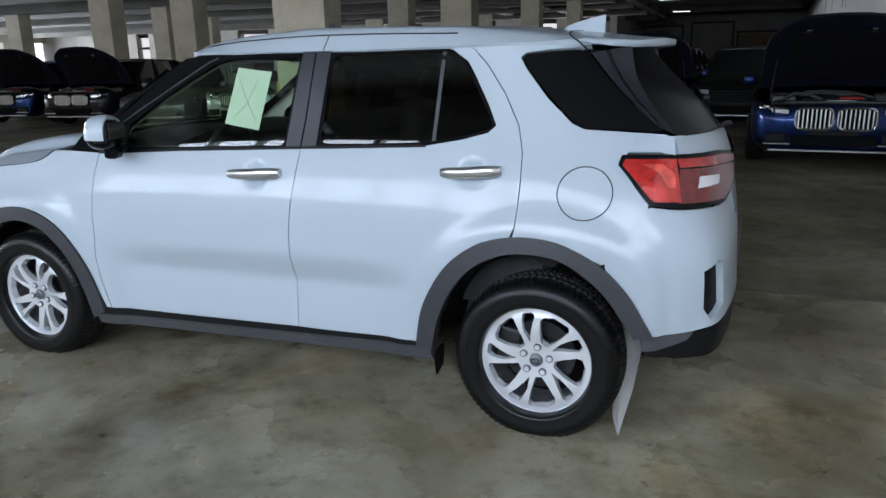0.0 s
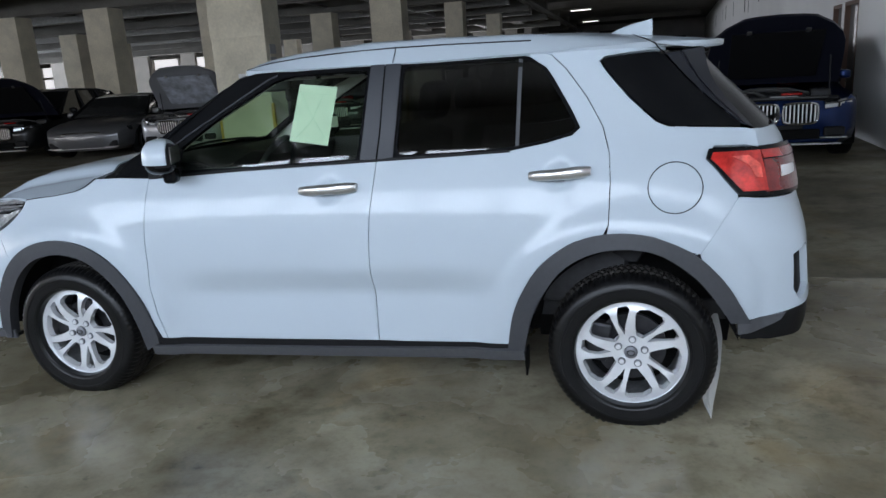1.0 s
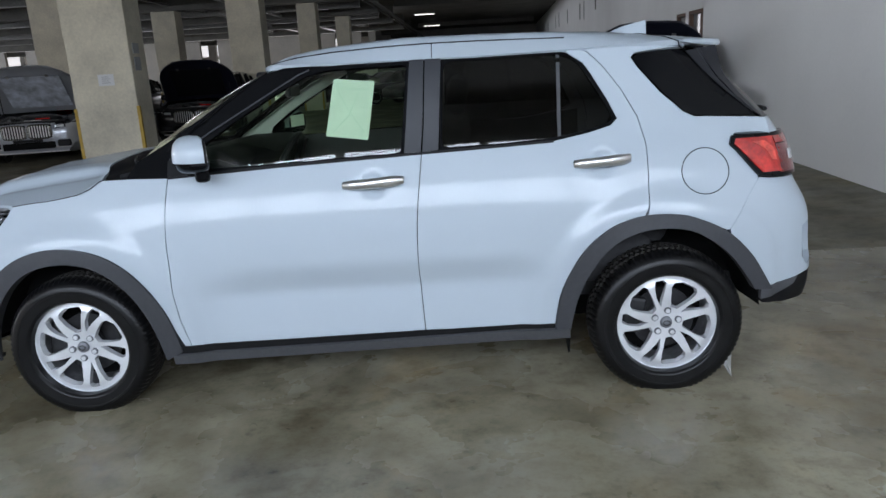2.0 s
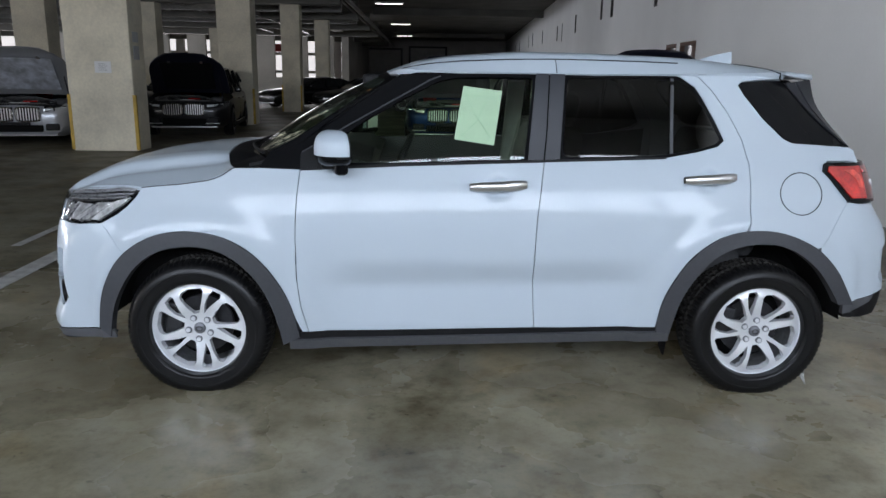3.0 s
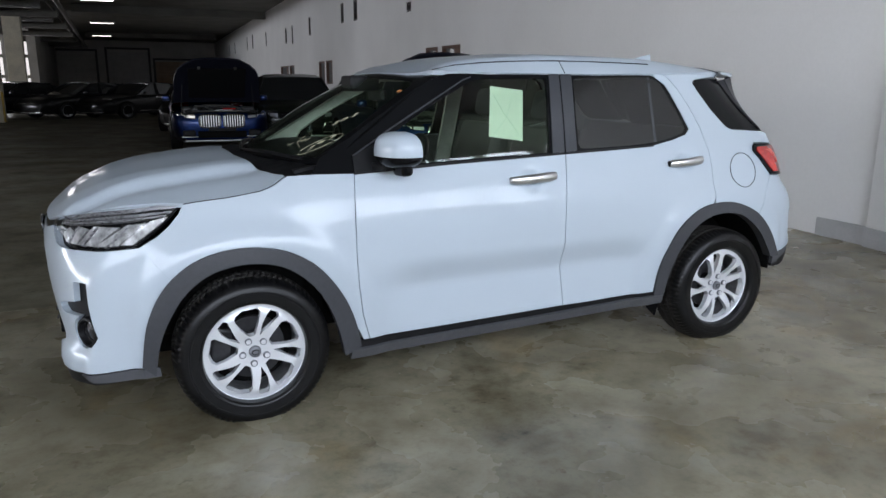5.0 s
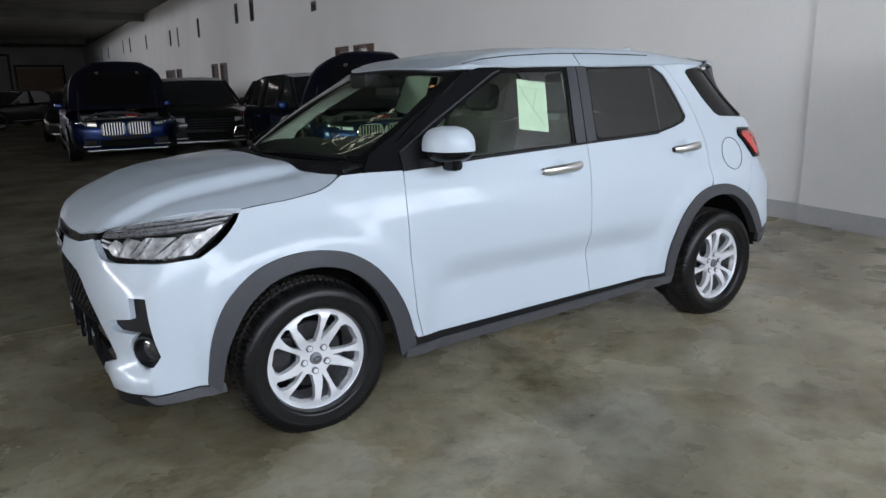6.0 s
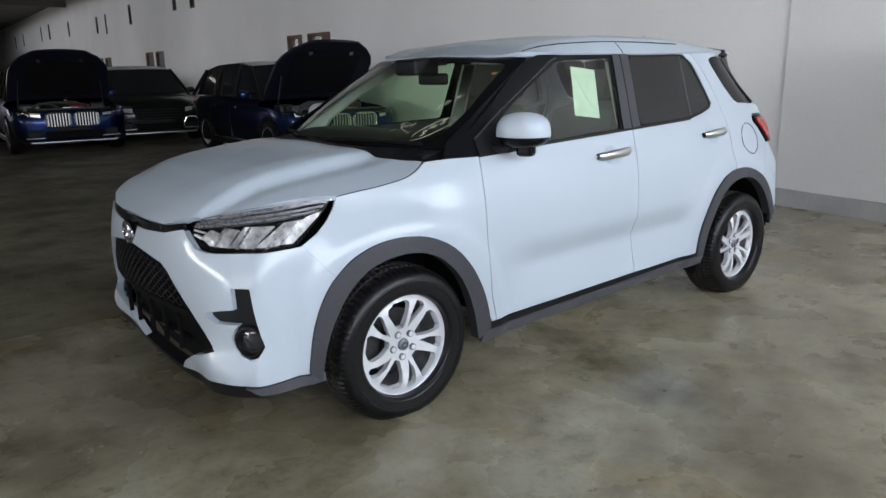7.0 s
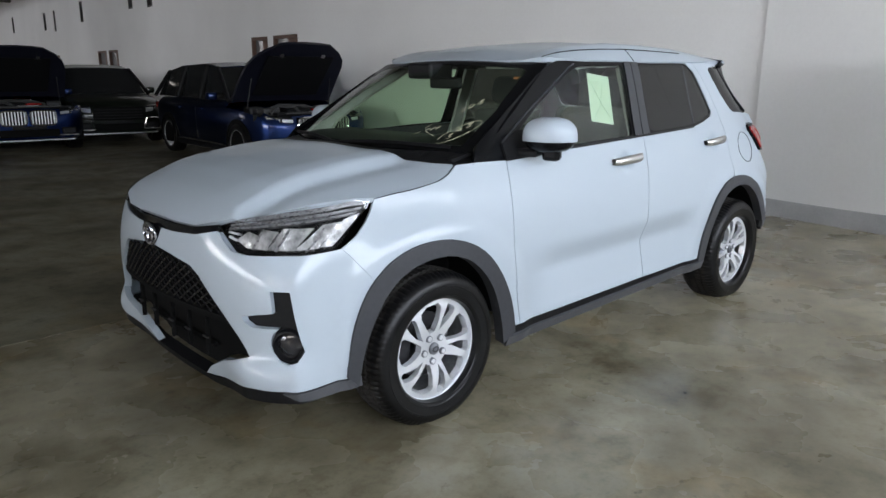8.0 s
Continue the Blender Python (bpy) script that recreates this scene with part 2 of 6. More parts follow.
def tube(bm, points, radius, sides=10, closed=False):
    """A round bar along points; radius may be a list."""
    rings = []
    n = len(points)
    for i, p in enumerate(points):
        p = Vector(p)
        a, b = Vector(points[(i - 1) % n if closed else max(0, i - 1)]), Vector(points[(i + 1) % n if closed else min(n - 1, i + 1)])
        d = (b - a).normalized()
        u = d.cross(Vector((0, 0, 1)) if abs(d.z) < 0.9 else Vector((1, 0, 0))).normalized()
        v = d.cross(u)
        r = radius[i] if isinstance(radius, (list, tuple)) else radius
        rings.append([bm.verts.new(p + r * (math.cos(k) * u + math.sin(k) * v)) for k in (math.tau * j / sides for j in range(sides))])
    for i in range(n if closed else n - 1):
        a, b = rings[i], rings[(i + 1) % n]
        for j in range(sides):
            bm.faces.new((a[j], a[(j + 1) % sides], b[(j + 1) % sides], b[j]))
    if not closed:
        bm.faces.new(rings[0][::-1])
        bm.faces.new(rings[-1])
    return bm


def lathe(bm, profile, m=None, seg=48, caps=False):
    """Turns a profile of (radius, height) round the local y axis."""
    rings = []
    m = m or Matrix()
    for r, h in profile:
        rings.append([bm.verts.new(m @ Vector((r * math.cos(a), h, r * math.sin(a)))) for a in (math.tau * j / seg for j in range(seg))])
    for a, b in zip(rings, rings[1:]):
        for j in range(seg):
            bm.faces.new((a[j], b[j], b[(j + 1) % seg], a[(j + 1) % seg]))
    if caps:
        bm.faces.new(rings[0])
        bm.faces.new(rings[-1][::-1])
    return bm


def loft(bm, sections, close=True):
    """Skins rows of points; every section has the same number of points."""
    rows = [[bm.verts.new(p) for p in s] for s in sections]
    for a, b in zip(rows, rows[1:]):
        for j in range(len(a) - 1):
            bm.faces.new((a[j], b[j], b[j + 1], a[j + 1]))
    if close:
        bm.faces.new(rows[0])
        bm.faces.new(rows[-1][::-1])
    return bm


# ---- the parking deck ----
CEIL = 4.9


def wall_x(y):
    """The white wall's line along the deck."""
    return 4.22 + 0.051 * y


floor = tagged(part("floor", boxed(-60, 8.2, -6.8, 1.262, -0.25, 0.0), FLOOR), "stained worn grey-brown concrete parking deck floor", "floor", kind="structure")
tagged(part("floor_aisle", boxed(-60, 8.2, 1.272, 71, -0.25, -0.001), AISLE), "dark tyre-worn concrete slab of the aisle", "floor", kind="structure")
tagged(part("floor_joint", boxed(-60, 8.2, 1.262, 1.272, -0.25, -0.012), material("joint_filler", (0.02, 0.02, 0.018), 0.9)), "dark sealed joint between two floor slabs", "joint", kind="structure")
ground = tagged(part("ground", boxed(-900, 900, -900, 900, -0.6, -0.3), textured(material("outside_ground", (0.32, 0.31, 0.29), 0.9), 0.3, 0.2)), "pale paved ground outside the parking deck", "ground", kind="structure")
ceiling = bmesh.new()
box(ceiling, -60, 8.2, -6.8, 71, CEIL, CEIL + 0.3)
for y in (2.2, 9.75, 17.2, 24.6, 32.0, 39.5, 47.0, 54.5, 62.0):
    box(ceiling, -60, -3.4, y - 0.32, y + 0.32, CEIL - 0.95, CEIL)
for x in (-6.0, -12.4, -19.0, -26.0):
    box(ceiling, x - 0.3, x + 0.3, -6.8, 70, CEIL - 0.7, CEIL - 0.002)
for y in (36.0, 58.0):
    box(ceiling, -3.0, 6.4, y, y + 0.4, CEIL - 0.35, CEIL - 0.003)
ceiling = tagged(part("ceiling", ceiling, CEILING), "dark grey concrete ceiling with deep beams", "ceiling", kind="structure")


def wall_panel(name, x0, y0, x1, y1, z0, z1, thick, mat, holes=()):
    """An upright wall from one plan point to another with rectangular openings (from, to, low, high) cut through it; its thickness goes to the left."""
    d = Vector((x1 - x0, y1 - y0, 0))
    length = d.length
    d.normalize()
    nrm = Vector((-d.y, d.x, 0))
    us = sorted({0.0, length, *(h[0] for h in holes), *(h[1] for h in holes)})
    zs = sorted({z0, z1, *(h[2] for h in holes), *(h[3] for h in holes)})
    bm = bmesh.new()
    cache = {}

    def vert(u, z, s):
        key = (round(u, 4), round(z, 4), s)
        if key not in cache:
            cache[key] = bm.verts.new(Vector((x0, y0, 0)) + d * u + Vector((0, 0, z)) + nrm * (thick * s))
        return cache[key]

    def solid(u, z):
        return 0 < u < length and z0 < z < z1 and not any(h[0] < u < h[1] and h[2] < z < h[3] for h in holes)

    for ua, ub in zip(us, us[1:]):
        for za, zb in zip(zs, zs[1:]):
            if not solid((ua + ub) / 2, (za + zb) / 2):
                continue
            q = [(ua, za), (ub, za), (ub, zb), (ua, zb)]
            bm.faces.new([vert(u, z, 0) for u, z in q])
            bm.faces.new([vert(u, z, 1) for u, z in q[::-1]])
            for (u, z), (v, w) in zip(q, q[1:] + q[:1]):
                mu, mz = (u + v) / 2, (z + w) / 2
                ou, oz = mu - (ua + ub) / 2, mz - (za + zb) / 2
                if not solid(mu + (0.001 if ou > 0 else -0.001 if ou < 0 else 0), mz + (0.001 if oz > 0 else -0.001 if oz < 0 else 0)):
                    bm.faces.new((vert(u, z, 0), vert(u, z, 1), vert(v, w, 1), vert(v, w, 0)))
    bmesh.ops.recalc_face_normals(bm, faces=bm.faces[:])
    return tagged(part(name, bm, mat), kind="structure")


# the long white wall, with high slits and low door heads
SLITS = [(13.0, 13.35, 3.0, 3.22), (17.85, 18.3, 3.15, 3.75), (19.5, 19.9, 3.2, 3.8), (24.7, 25.1, 3.1, 3.78), (28.55, 28.85, 2.95, 3.72),
         (30.1, 30.5, 3.05, 3.72), (36.3, 36.7, 3.2, 3.9), (41.8, 42.3, 3.3, 4.1), (44.6, 45.0, 3.3, 4.1), (52.0, 52.5, 3.3, 4.1), (56.0, 56.5, 3.3, 4.1)]
DOORS = [(10.0, 11.0, 0.0, 2.13), (11.25, 12.0, 1.2, 2.13), (21.25, 22.2, 1.3, 2.1), (22.45, 23.4, 1.3, 2.1), (28.5, 29.6, 1.3, 2.07), (29.9, 31.9, 1.3, 2.07)]
SLITS, DOORS = ([(a - 0.3, b - 0.3, lo, hi) for a, b, lo, hi in rows] for rows in (SLITS, DOORS))
stretch = math.hypot(1, 0.051)
y_turn = 0.42
holes = [((a - y_turn) * stretch, (b - y_turn) * stretch, lo, hi) for a, b, lo, hi in SLITS + DOORS]
wall = wall_panel("wall_north", wall_x(70), 70, wall_x(y_turn), y_turn, 0, CEIL, 0.25, WALL,
                  [((70 - y_turn) * stretch - b, (70 - y_turn) * stretch - a, lo, hi) for a, b, lo, hi in holes])
tagged(wall, "long off-white painted wall with narrow slits high up", "wall")
tagged(wall_panel("wall_north_bay", wall_x(y_turn) - 0.04, y_turn, 3.90, -1.55, 0, CEIL, 0.3, WALL), "off-white painted wall bay next to the slit wall", "wall")
tagged(wall_panel("wall_north_end", 3.90, -1.55, 4.20, -6.8, 0, CEIL, 0.3, WALL), "off-white painted end of the long wall", "wall")



def plinth_run(name, xa, ya, xb, yb):
    d = Vector((xb - xa, yb - ya, 0))
    n = Vector((d.y, -d.x, 0)).normalized()
    n = n if n.x < 0 else -n
    bm = bmesh.new()
    steps = max(2, int(d.length / 0.4))
    rows = []
    for i in range(steps + 1):
        p = Vector((xa, ya, 0)) + d * i / steps
        top = 0.168 + 0.012 * noise.noise((p.y * 1.3, 3.1, 0))
        rows.append([p + n * 0.004, p + n * 0.022, p + n * 0.022 + Vector((0, 0, top - 0.012)), p + n * 0.014 + Vector((0, 0, top)), p + n * 0.004 + Vector((0, 0, top))])
    loft(bm, rows)
    bmesh.ops.recalc_face_normals(bm, faces=bm.faces[:])
    return tagged(part(name, bm, PLINTH, smooth=True), "grey painted skirting along the wall foot", "skirting", kind="structure")


plinth_run("baseboard", wall_x(0.95), 0.95, wall_x(y_turn), y_turn)
plinth_run("baseboard", wall_x(y_turn) - 0.04, y_turn - 0.001, 3.90, -1.55)
plinth_run("baseboard", 3.90, -1.551, 4.20, -6.7)

# frames and panes of the wall's openings
for k, (a, b, lo, hi) in enumerate(SLITS + DOORS):
    x, ym = wall_x((a + b) / 2), (a + b) / 2
    low_one = lo < 2
    w = thing(f"window_{k + 1}", pose(x + 0.1, ym, lo, 0, 0, 0), "dark-framed narrow window slit high in the white wall" if not low_one else "brown-framed opening in the white wall", "window", kind="structure")
    fr = bmesh.new()
    half, hgt = (b - a) / 2 - 0.004, hi - lo - 0.004
    for q in ((-half, -half + 0.05, 0.004, hgt), (half - 0.05, half, 0.004, hgt), (-half, half, 0.004, 0.05), (-half, half, hgt - 0.06, hgt)):
        box(fr, -0.08, 0.06, q[0], q[1], q[2], q[3])
    part("frame", fr, DOOR_BROWN if low_one else FRAME_DARK, w)
    if low_one:
        part("panel", boxed(0.0, 0.03, -half + 0.05, half * 0.1, 0.05, hgt - 0.06), DOOR_BROWN, w)
        part("pane", boxed(0.0, 0.012, half * 0.1, half - 0.05, 0.05, hgt - 0.06), DULL_GLASS, w)
    elif k % 2:
        part("pane", boxed(0.0, 0.012, -half + 0.05, half - 0.05, 0.05, hgt * 0.55), FRAME_DARK, w)

# far end wall with roller doors, and its bright openings on the left
far_holes = []
tagged(wall_panel("wall_far", -60, 70, 8.2, 70, 0, CEIL, 0.3, DULL_WALL, far_holes), "dull grey far end wall with roller doors", "wall")
# left side and the open side behind the walk
left_holes = [(i * 6.5 + 2, i * 6.5 + 7.0, 1.1, 3.6) for i in range(11)]
tagged(wall_panel("wall_left", -59.5, -6.8, -59.5, 70, 0, CEIL, 0.3, DULL_WALL, left_holes), "grey parapet wall with wide open bays", "wall")
# the first run of holes, far left and unseen, serves the added warm lamp
back_holes = [(60 - 7.6 + 1.06 * i, 60 - 7.6 + 1.06 * i + 0.94, 2.05, 3.80) for i in [*range(-16, -2), *range(11)]]
tagged(wall_panel("wall_window_side", -60, -6.75, 4.5, -6.75, 0, CEIL, 0.18, PLASTER, back_holes), "grey wall with a high band of windows to daylight", "wall")
deep_holes = [(60 + a, 60 + b, 1.2, 4.15) for a, b in ((-48.4, -47.0), (-45.6, -44.8), (-42.9, -40.7), (-37.4, -34.3), (-33.0, -31.4), (-30.4, -28.1), (-21.3, -20.4), (-18.5, -17.2), (-15.9, -14.5), (-11.0, -9.95), (-8.65, -7.6), (-6.75, -6.2))]
tagged(wall_panel("wall_partition", -60, 50, -6.0, 50, 0, CEIL, 0.3, DULL_WALL, deep_holes), "dull grey end wall with tall bright openings", "wall")
tagged(wall_panel("wall_return", -6.0, 70, -6.0, 50, 0, CEIL, 0.3, DULL_WALL), "dull grey return wall beside the aisle", "wall")
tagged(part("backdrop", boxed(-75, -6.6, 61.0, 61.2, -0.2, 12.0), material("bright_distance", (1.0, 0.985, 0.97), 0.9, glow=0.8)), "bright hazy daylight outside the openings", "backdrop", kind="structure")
# pale frames of the building outside the openings, and a red board on it
OUTSIDE = textured(material("outside_plaster", (0.62, 0.58, 0.54), 0.85), 1.0, 0.15)
frames = thing("outside_frames", pose(-30, 56, 0), "pale framed facade of the building outside the openings", "facade", kind="structure")
for k in range(16):
    part("post", boxed(-24 + 3.1 * k, -23.6 + 3.1 * k + 0.2 * (k % 2), -0.2, 0.2, -0.3, 6.0), OUTSIDE, frames)
for z in (1.5, 2.9, 4.0):
    part("beam", boxed(-26, 24, -0.12, 0.12, z, z + 0.22), OUTSIDE, frames)
part("board", boxed(16.6, 18.4, -0.30, -0.22, 3.15, 3.75), textured(material("red_board", (0.42, 0.05, 0.05), 0.6), 3.0, 0.2), frames, "red board")
# roller doors and a pale loading bay in the far wall
for k, (x0, x1, top, mat) in enumerate(((-6.6, -2.6, 3.9, textured(material("bay_cream", (0.42, 0.40, 0.36), 0.7), 2.0, 0.15)), (-1.6, 1.8, 4.1, textured(material("bay_grey", (0.40, 0.39, 0.38), 0.8), 2.0, 0.15)), (2.4, 5.9, 3.2, textured(material("bay_rust", (0.34, 0.25, 0.17), 0.7), 2.0, 0.25)))):
    d = thing("roller_door", pose((x0 + x1) / 2, 69.99, 0), "closed ribbed roller door in the far wall", "door", "roller doors", kind="structure")
    half = (x1 - x0) / 2
    for i in range(int(top / 0.28)):
        part("slat", boxed(-half, half, -0.06, -0.02 - 0.01 * (i % 2), 0.02 + i * 0.28, 0.285 + i * 0.28), mat, d)
    fr = bmesh.new()
    for a, b, lo, hi in ((-half - 0.2, -half - 0.01, 0, top + 0.2), (half + 0.01, half + 0.2, 0, top + 0.2), (-half, half, top + 0.02, top + 0.2)):
        box(fr, a, b, -0.12, -0.01, lo, hi)
    part("frame", fr, FRAME_DARK, d)


def column(x0, x1, y0, y1, notice=False):
    c = thing("column", pose((x0 + x1) / 2, (y0 + y1) / 2, 0), "square fair-faced concrete column with yellow corner strips", "column", "concrete columns")
    hx, hy = (x1 - x0) / 2, (y1 - y0) / 2
    bm = bmesh.new()
    top = CEIL - 0.96
    box(bm, -hx, hx, -hy, hy, 0, 2.28, 0.02)
    box(bm, -hx - 0.004, hx + 0.004, -hy - 0.004, hy + 0.004, 2.25, top, 0.012)
    part("shaft", bm, CONCRETE, c)
    for s in (-1, 1):
        part("corner_strip", boxed(s * hx - 0.03 + (0.003 if s > 0 else -0.003), s * hx + 0.03 + (0.003 if s > 0 else -0.003), -hy - 0.004, -hy + 0.05, 0.02, 1.0, 0.004), YELLOW, c)
    if notice:
        part("notice", boxed(-0.07, 0.22, -hy - 0.008, -hy - 0.003, 1.38, 1.58), WHITE_PAPER, c, "small white paper notice")
        for z0, z1 in ((1.62, 1.86), (1.92, 2.10)):
            part("side_plate", boxed(hx + 0.005, hx + 0.02, -hy + 0.12, -hy + 0.36, z0, z1, 0.003), PLINTH, c, "small grey plate on the column's side")
        bars = bmesh.new()
        for i in range(4):
            box(bars, 0.0, 0.15 - 0.03 * (i % 2), -hy - 0.011, -hy - 0.0085, 1.425 + 0.035 * i, 1.435 + 0.035 * i)
        part("print", bars, material("print_grey", (0.35, 0.35, 0.35), 0.8), c)
    return c


column(-6.6, -5.45, 9.42, 10.08, True)
column(-5.95, -5.03, 16.85, 17.5)
column(-5.65, -4.95, 24.4, 25.0)
column(-5.5, -4.85, 32.0, 32.6)
for x, y in ((-11.0, 17.2), (-14.9, 17.0), (-18.6, 17.2), (-10.7, 24.7), (-22.7, 24.7), (-19.5, 40), (-12.2, 40.0), (-26, 32), (-32, 24.7), (-27, 12)):
    column(x - 0.45, x + 0.45, y - 0.35, y + 0.35)

# ceiling lamps over the aisle, and pipes
for x, y in ((-1.85, 29.8), (-1.75, 42.8), (-1.85, 56.0), (-17.0, 14.0), (-9.2, 28.0)):
    l = thing("ceiling_light", pose(x, y, 4.5), "slim fluorescent batten lamp hanging under the ceiling", "lamp", "ceiling lamps")
    part("housing", boxed(-0.65, 0.65, -0.07, 0.07, 0.03, 0.1, 0.01), WHITE_PAPER, l)
    part("tube", boxed(-0.6, 0.6, -0.045, 0.045, 0.0, 0.028, 0.008), LAMP_GLOW, l)
    for s in (-0.5, 0.5):
        part("hanger", tube(bmesh.new(), [(s, 0, 0.1), (s, 0, CEIL - 4.5 - 0.002)], 0.008, 6), METAL_PIPE, l)
for x, z, r in ((-3.2, 4.2, 0.09), (-3.55, 4.25, 0.05), (-8.0, 4.1, 0.08), (-10.4, 4.15, 0.05)):
    tagged(part("ceiling_pipe", tube(bmesh.new(), [(x, -6.5, z), (x, 20, z), (x, 69.8, z)], r, 10), METAL_PIPE, smooth=True), "grey metal service pipe under the ceiling", "pipe", "ceiling pipes")
for y, z, r in ((13.0, 3.8, 0.07), (20.5, 3.85, 0.1), (28.4, 3.8, 0.08), (35.5, 3.85, 0.08)):
    tagged(part("ceiling_duct", boxed(-45, -3.8, y - 2 * r, y + 2 * r, CEIL - 0.9, CEIL - 0.002, 0.01), METAL_PIPE), "grey sheet-metal duct under the ceiling", "duct", "ceiling ducts")

# painted bay lines on the floor
for x0, y0, x1, y1 in ((-3.11, 0.72, -3.15, 3.4), (-3.60, 1.95, -3.66, 3.6)):
    bm = bmesh.new()
    d = Vector((x1 - x0, y1 - y0, 0)).normalized()
    n = Vector((-d.y, d.x, 0)) * (0.075 if y0 < 1 else 0.04)
    a, b = Vector((x0, y0, 0.004)), Vector((x1, y1, 0.004))
    loft(bm, [[a - n, a + n], [b - n, b + n]], close=False)
    bmesh.ops.recalc_face_normals(bm, faces=bm.faces[:])
    tagged(part("bay_line", bm, WHITE_LINE), "worn white painted parking bay line", "line", kind="structure")

# ---- the white car: body shell ----
# contour of the left half at several heights, front centre to rear centre
LEVELS = {
 0.20: "-1.96,0 -1.955,.25 -1.94,.47 -1.915,.61 -1.855,.72 -1.75,.78 -1.26,.79 -.8,.80 0,.80 .8,.80 1.26,.79 1.58,.77 1.74,.72 1.83,.62 1.87,.3 1.88,0",
 0.40: "-2.02,0 -2.01,.25 -1.985,.46 -1.95,.61 -1.89,.715 -1.78,.785 -1.26,.81 -.8,.81 0,.81 .8,.81 1.26,.81 1.62,.80 1.81,.755 1.90,.655 1.94,.33 1.945,0",
 0.60: "-2.045,0 -2.03,.25 -2.0,.45 -1.955,.60 -1.885,.71 -1.77,.775 -1.26,.816 -.8,.817 0,.818 .8,.818 1.26,.816 1.62,.80 1.81,.75 1.895,.65 1.935,.33 1.94,0",
 0.75: "-2.036,0 -2.02,.25 -1.985,.44 -1.935,.58 -1.86,.68 -1.73,.755 -1.26,.806 -.8,.81 0,.812 .8,.81 1.26,.805 1.58,.793 1.78,.750 1.875,.655 1.925,.335 1.93,0",
 0.87: "-2.0,0 -1.985,.25 -1.945,.43 -1.88,.56 -1.79,.65 -1.64,.715 -1.26,.77 -.8,.787 0,.793 .8,.79 1.26,.778 1.54,.764 1.72,.722 1.83,.600 1.90,.31 1.91,0",
 1.00: "-1.9,0 -1.88,.25 -1.8,.45 -1.7,.57 -1.6,.65 -1.5,.69 -1.2,.725 -.8,.742 0,.752 .8,.75 1.2,.74 1.5,.721 1.68,.685 1.80,.560 1.87,.29 1.885,0",
 1.12: "-1.3,0 -1.28,.25 -1.25,.45 -1.2,.57 -1.15,.63 -1.1,.65 -1.0,.67 -.7,.692 0,.71 .8,.705 1.15,.69 1.42,.670 1.63,.622 1.75,.490 1.81,.265 1.83,0",
 1.40: "-.9,0 -.89,.2 -.87,.4 -.85,.5 -.82,.55 -.78,.57 -.7,.585 -.5,.6 0,.618 .7,.615 1.05,.605 1.25,.588 1.40,.53 1.49,.41 1.54,.22 1.56,0",
 1.52: "-.8,0 -.79,.2 -.77,.35 -.75,.43 -.72,.48 -.68,.50 -.6,.52 -.4,.54 0,.56 .7,.56 1.0,.55 1.2,.535 1.33,.48 1.42,.37 1.47,.2 1.49,0",
}
ZS = sorted(LEVELS)
def _hermite(p, t):
    p = np.asarray(p, float); n = len(p)
    i = min(int(t), n - 2); f = t - i
    a, b = p[i], p[i + 1]
    ma = (p[i + 1] - p[i - 1]) / 2 if i > 0 else p[1] - p[0]
    mb = (p[i + 2] - p[i]) / 2 if i + 2 < n else p[-1] - p[-2]
    return (2*f**3 - 3*f*f + 1)*a + (f**3 - 2*f*f + f)*ma + (3*f*f - 2*f**3)*b + (f**3 - f*f)*mb
KS = np.linspace(0, 15, 301)
TABLE = []
for z in ZS:
    pts = [tuple(float(v) for v in q.split(",")) for q in LEVELS[z].split()]
    ext = np.array([(pts[1][0], -pts[1][1])] + pts + [(pts[-2][0], -pts[-2][1])])
    TABLE.append([_hermite(ext, k + 1) for k in KS])
TABLE = np.array(TABLE)
_i6 = ZS.index(.60)
REF = np.r_[0, np.cumsum(np.linalg.norm(np.diff(TABLE[_i6], axis=0), axis=1))]
def zslice(z):
    n = len(ZS); i = max(0, min(n - 2, int(np.searchsorted(ZS, z)) - 1)); h = ZS[i+1] - ZS[i]; f = (z - ZS[i]) / h
    f = max(-.6, min(1.6, f))
    a, b = TABLE[i], TABLE[i+1]
    ma = (TABLE[i+1] - TABLE[i-1]) / (ZS[i+1] - ZS[i-1]) * h if i else b - a
    mb = (TABLE[i+2] - TABLE[i]) / (ZS[i+2] - ZS[i]) * h if i + 2 < n else b - a
    return (2*f**3 - 3*f*f + 1)*a + (f**3 - 2*f*f + f)*ma + (3*f*f - 2*f**3)*b + (f**3 - f*f)*mb
def at_s(s, z):
    c = zslice(z); return float(np.interp(s, REF, c[:, 0])), -float(np.interp(s, REF, c[:, 1])), z
def at_x(x, z):
    c = zslice(z)[60:240]; return x, -float(np.interp(x, c[:, 0], c[:, 1])), z


def smooth_step(a, b, v):
    t = max(0.0, min(1.0, (v - a) / (b - a)))
    return t * t * (3 - 2 * t)


HANDLES = ((0.062, 0.935), (1.0, 0.978))


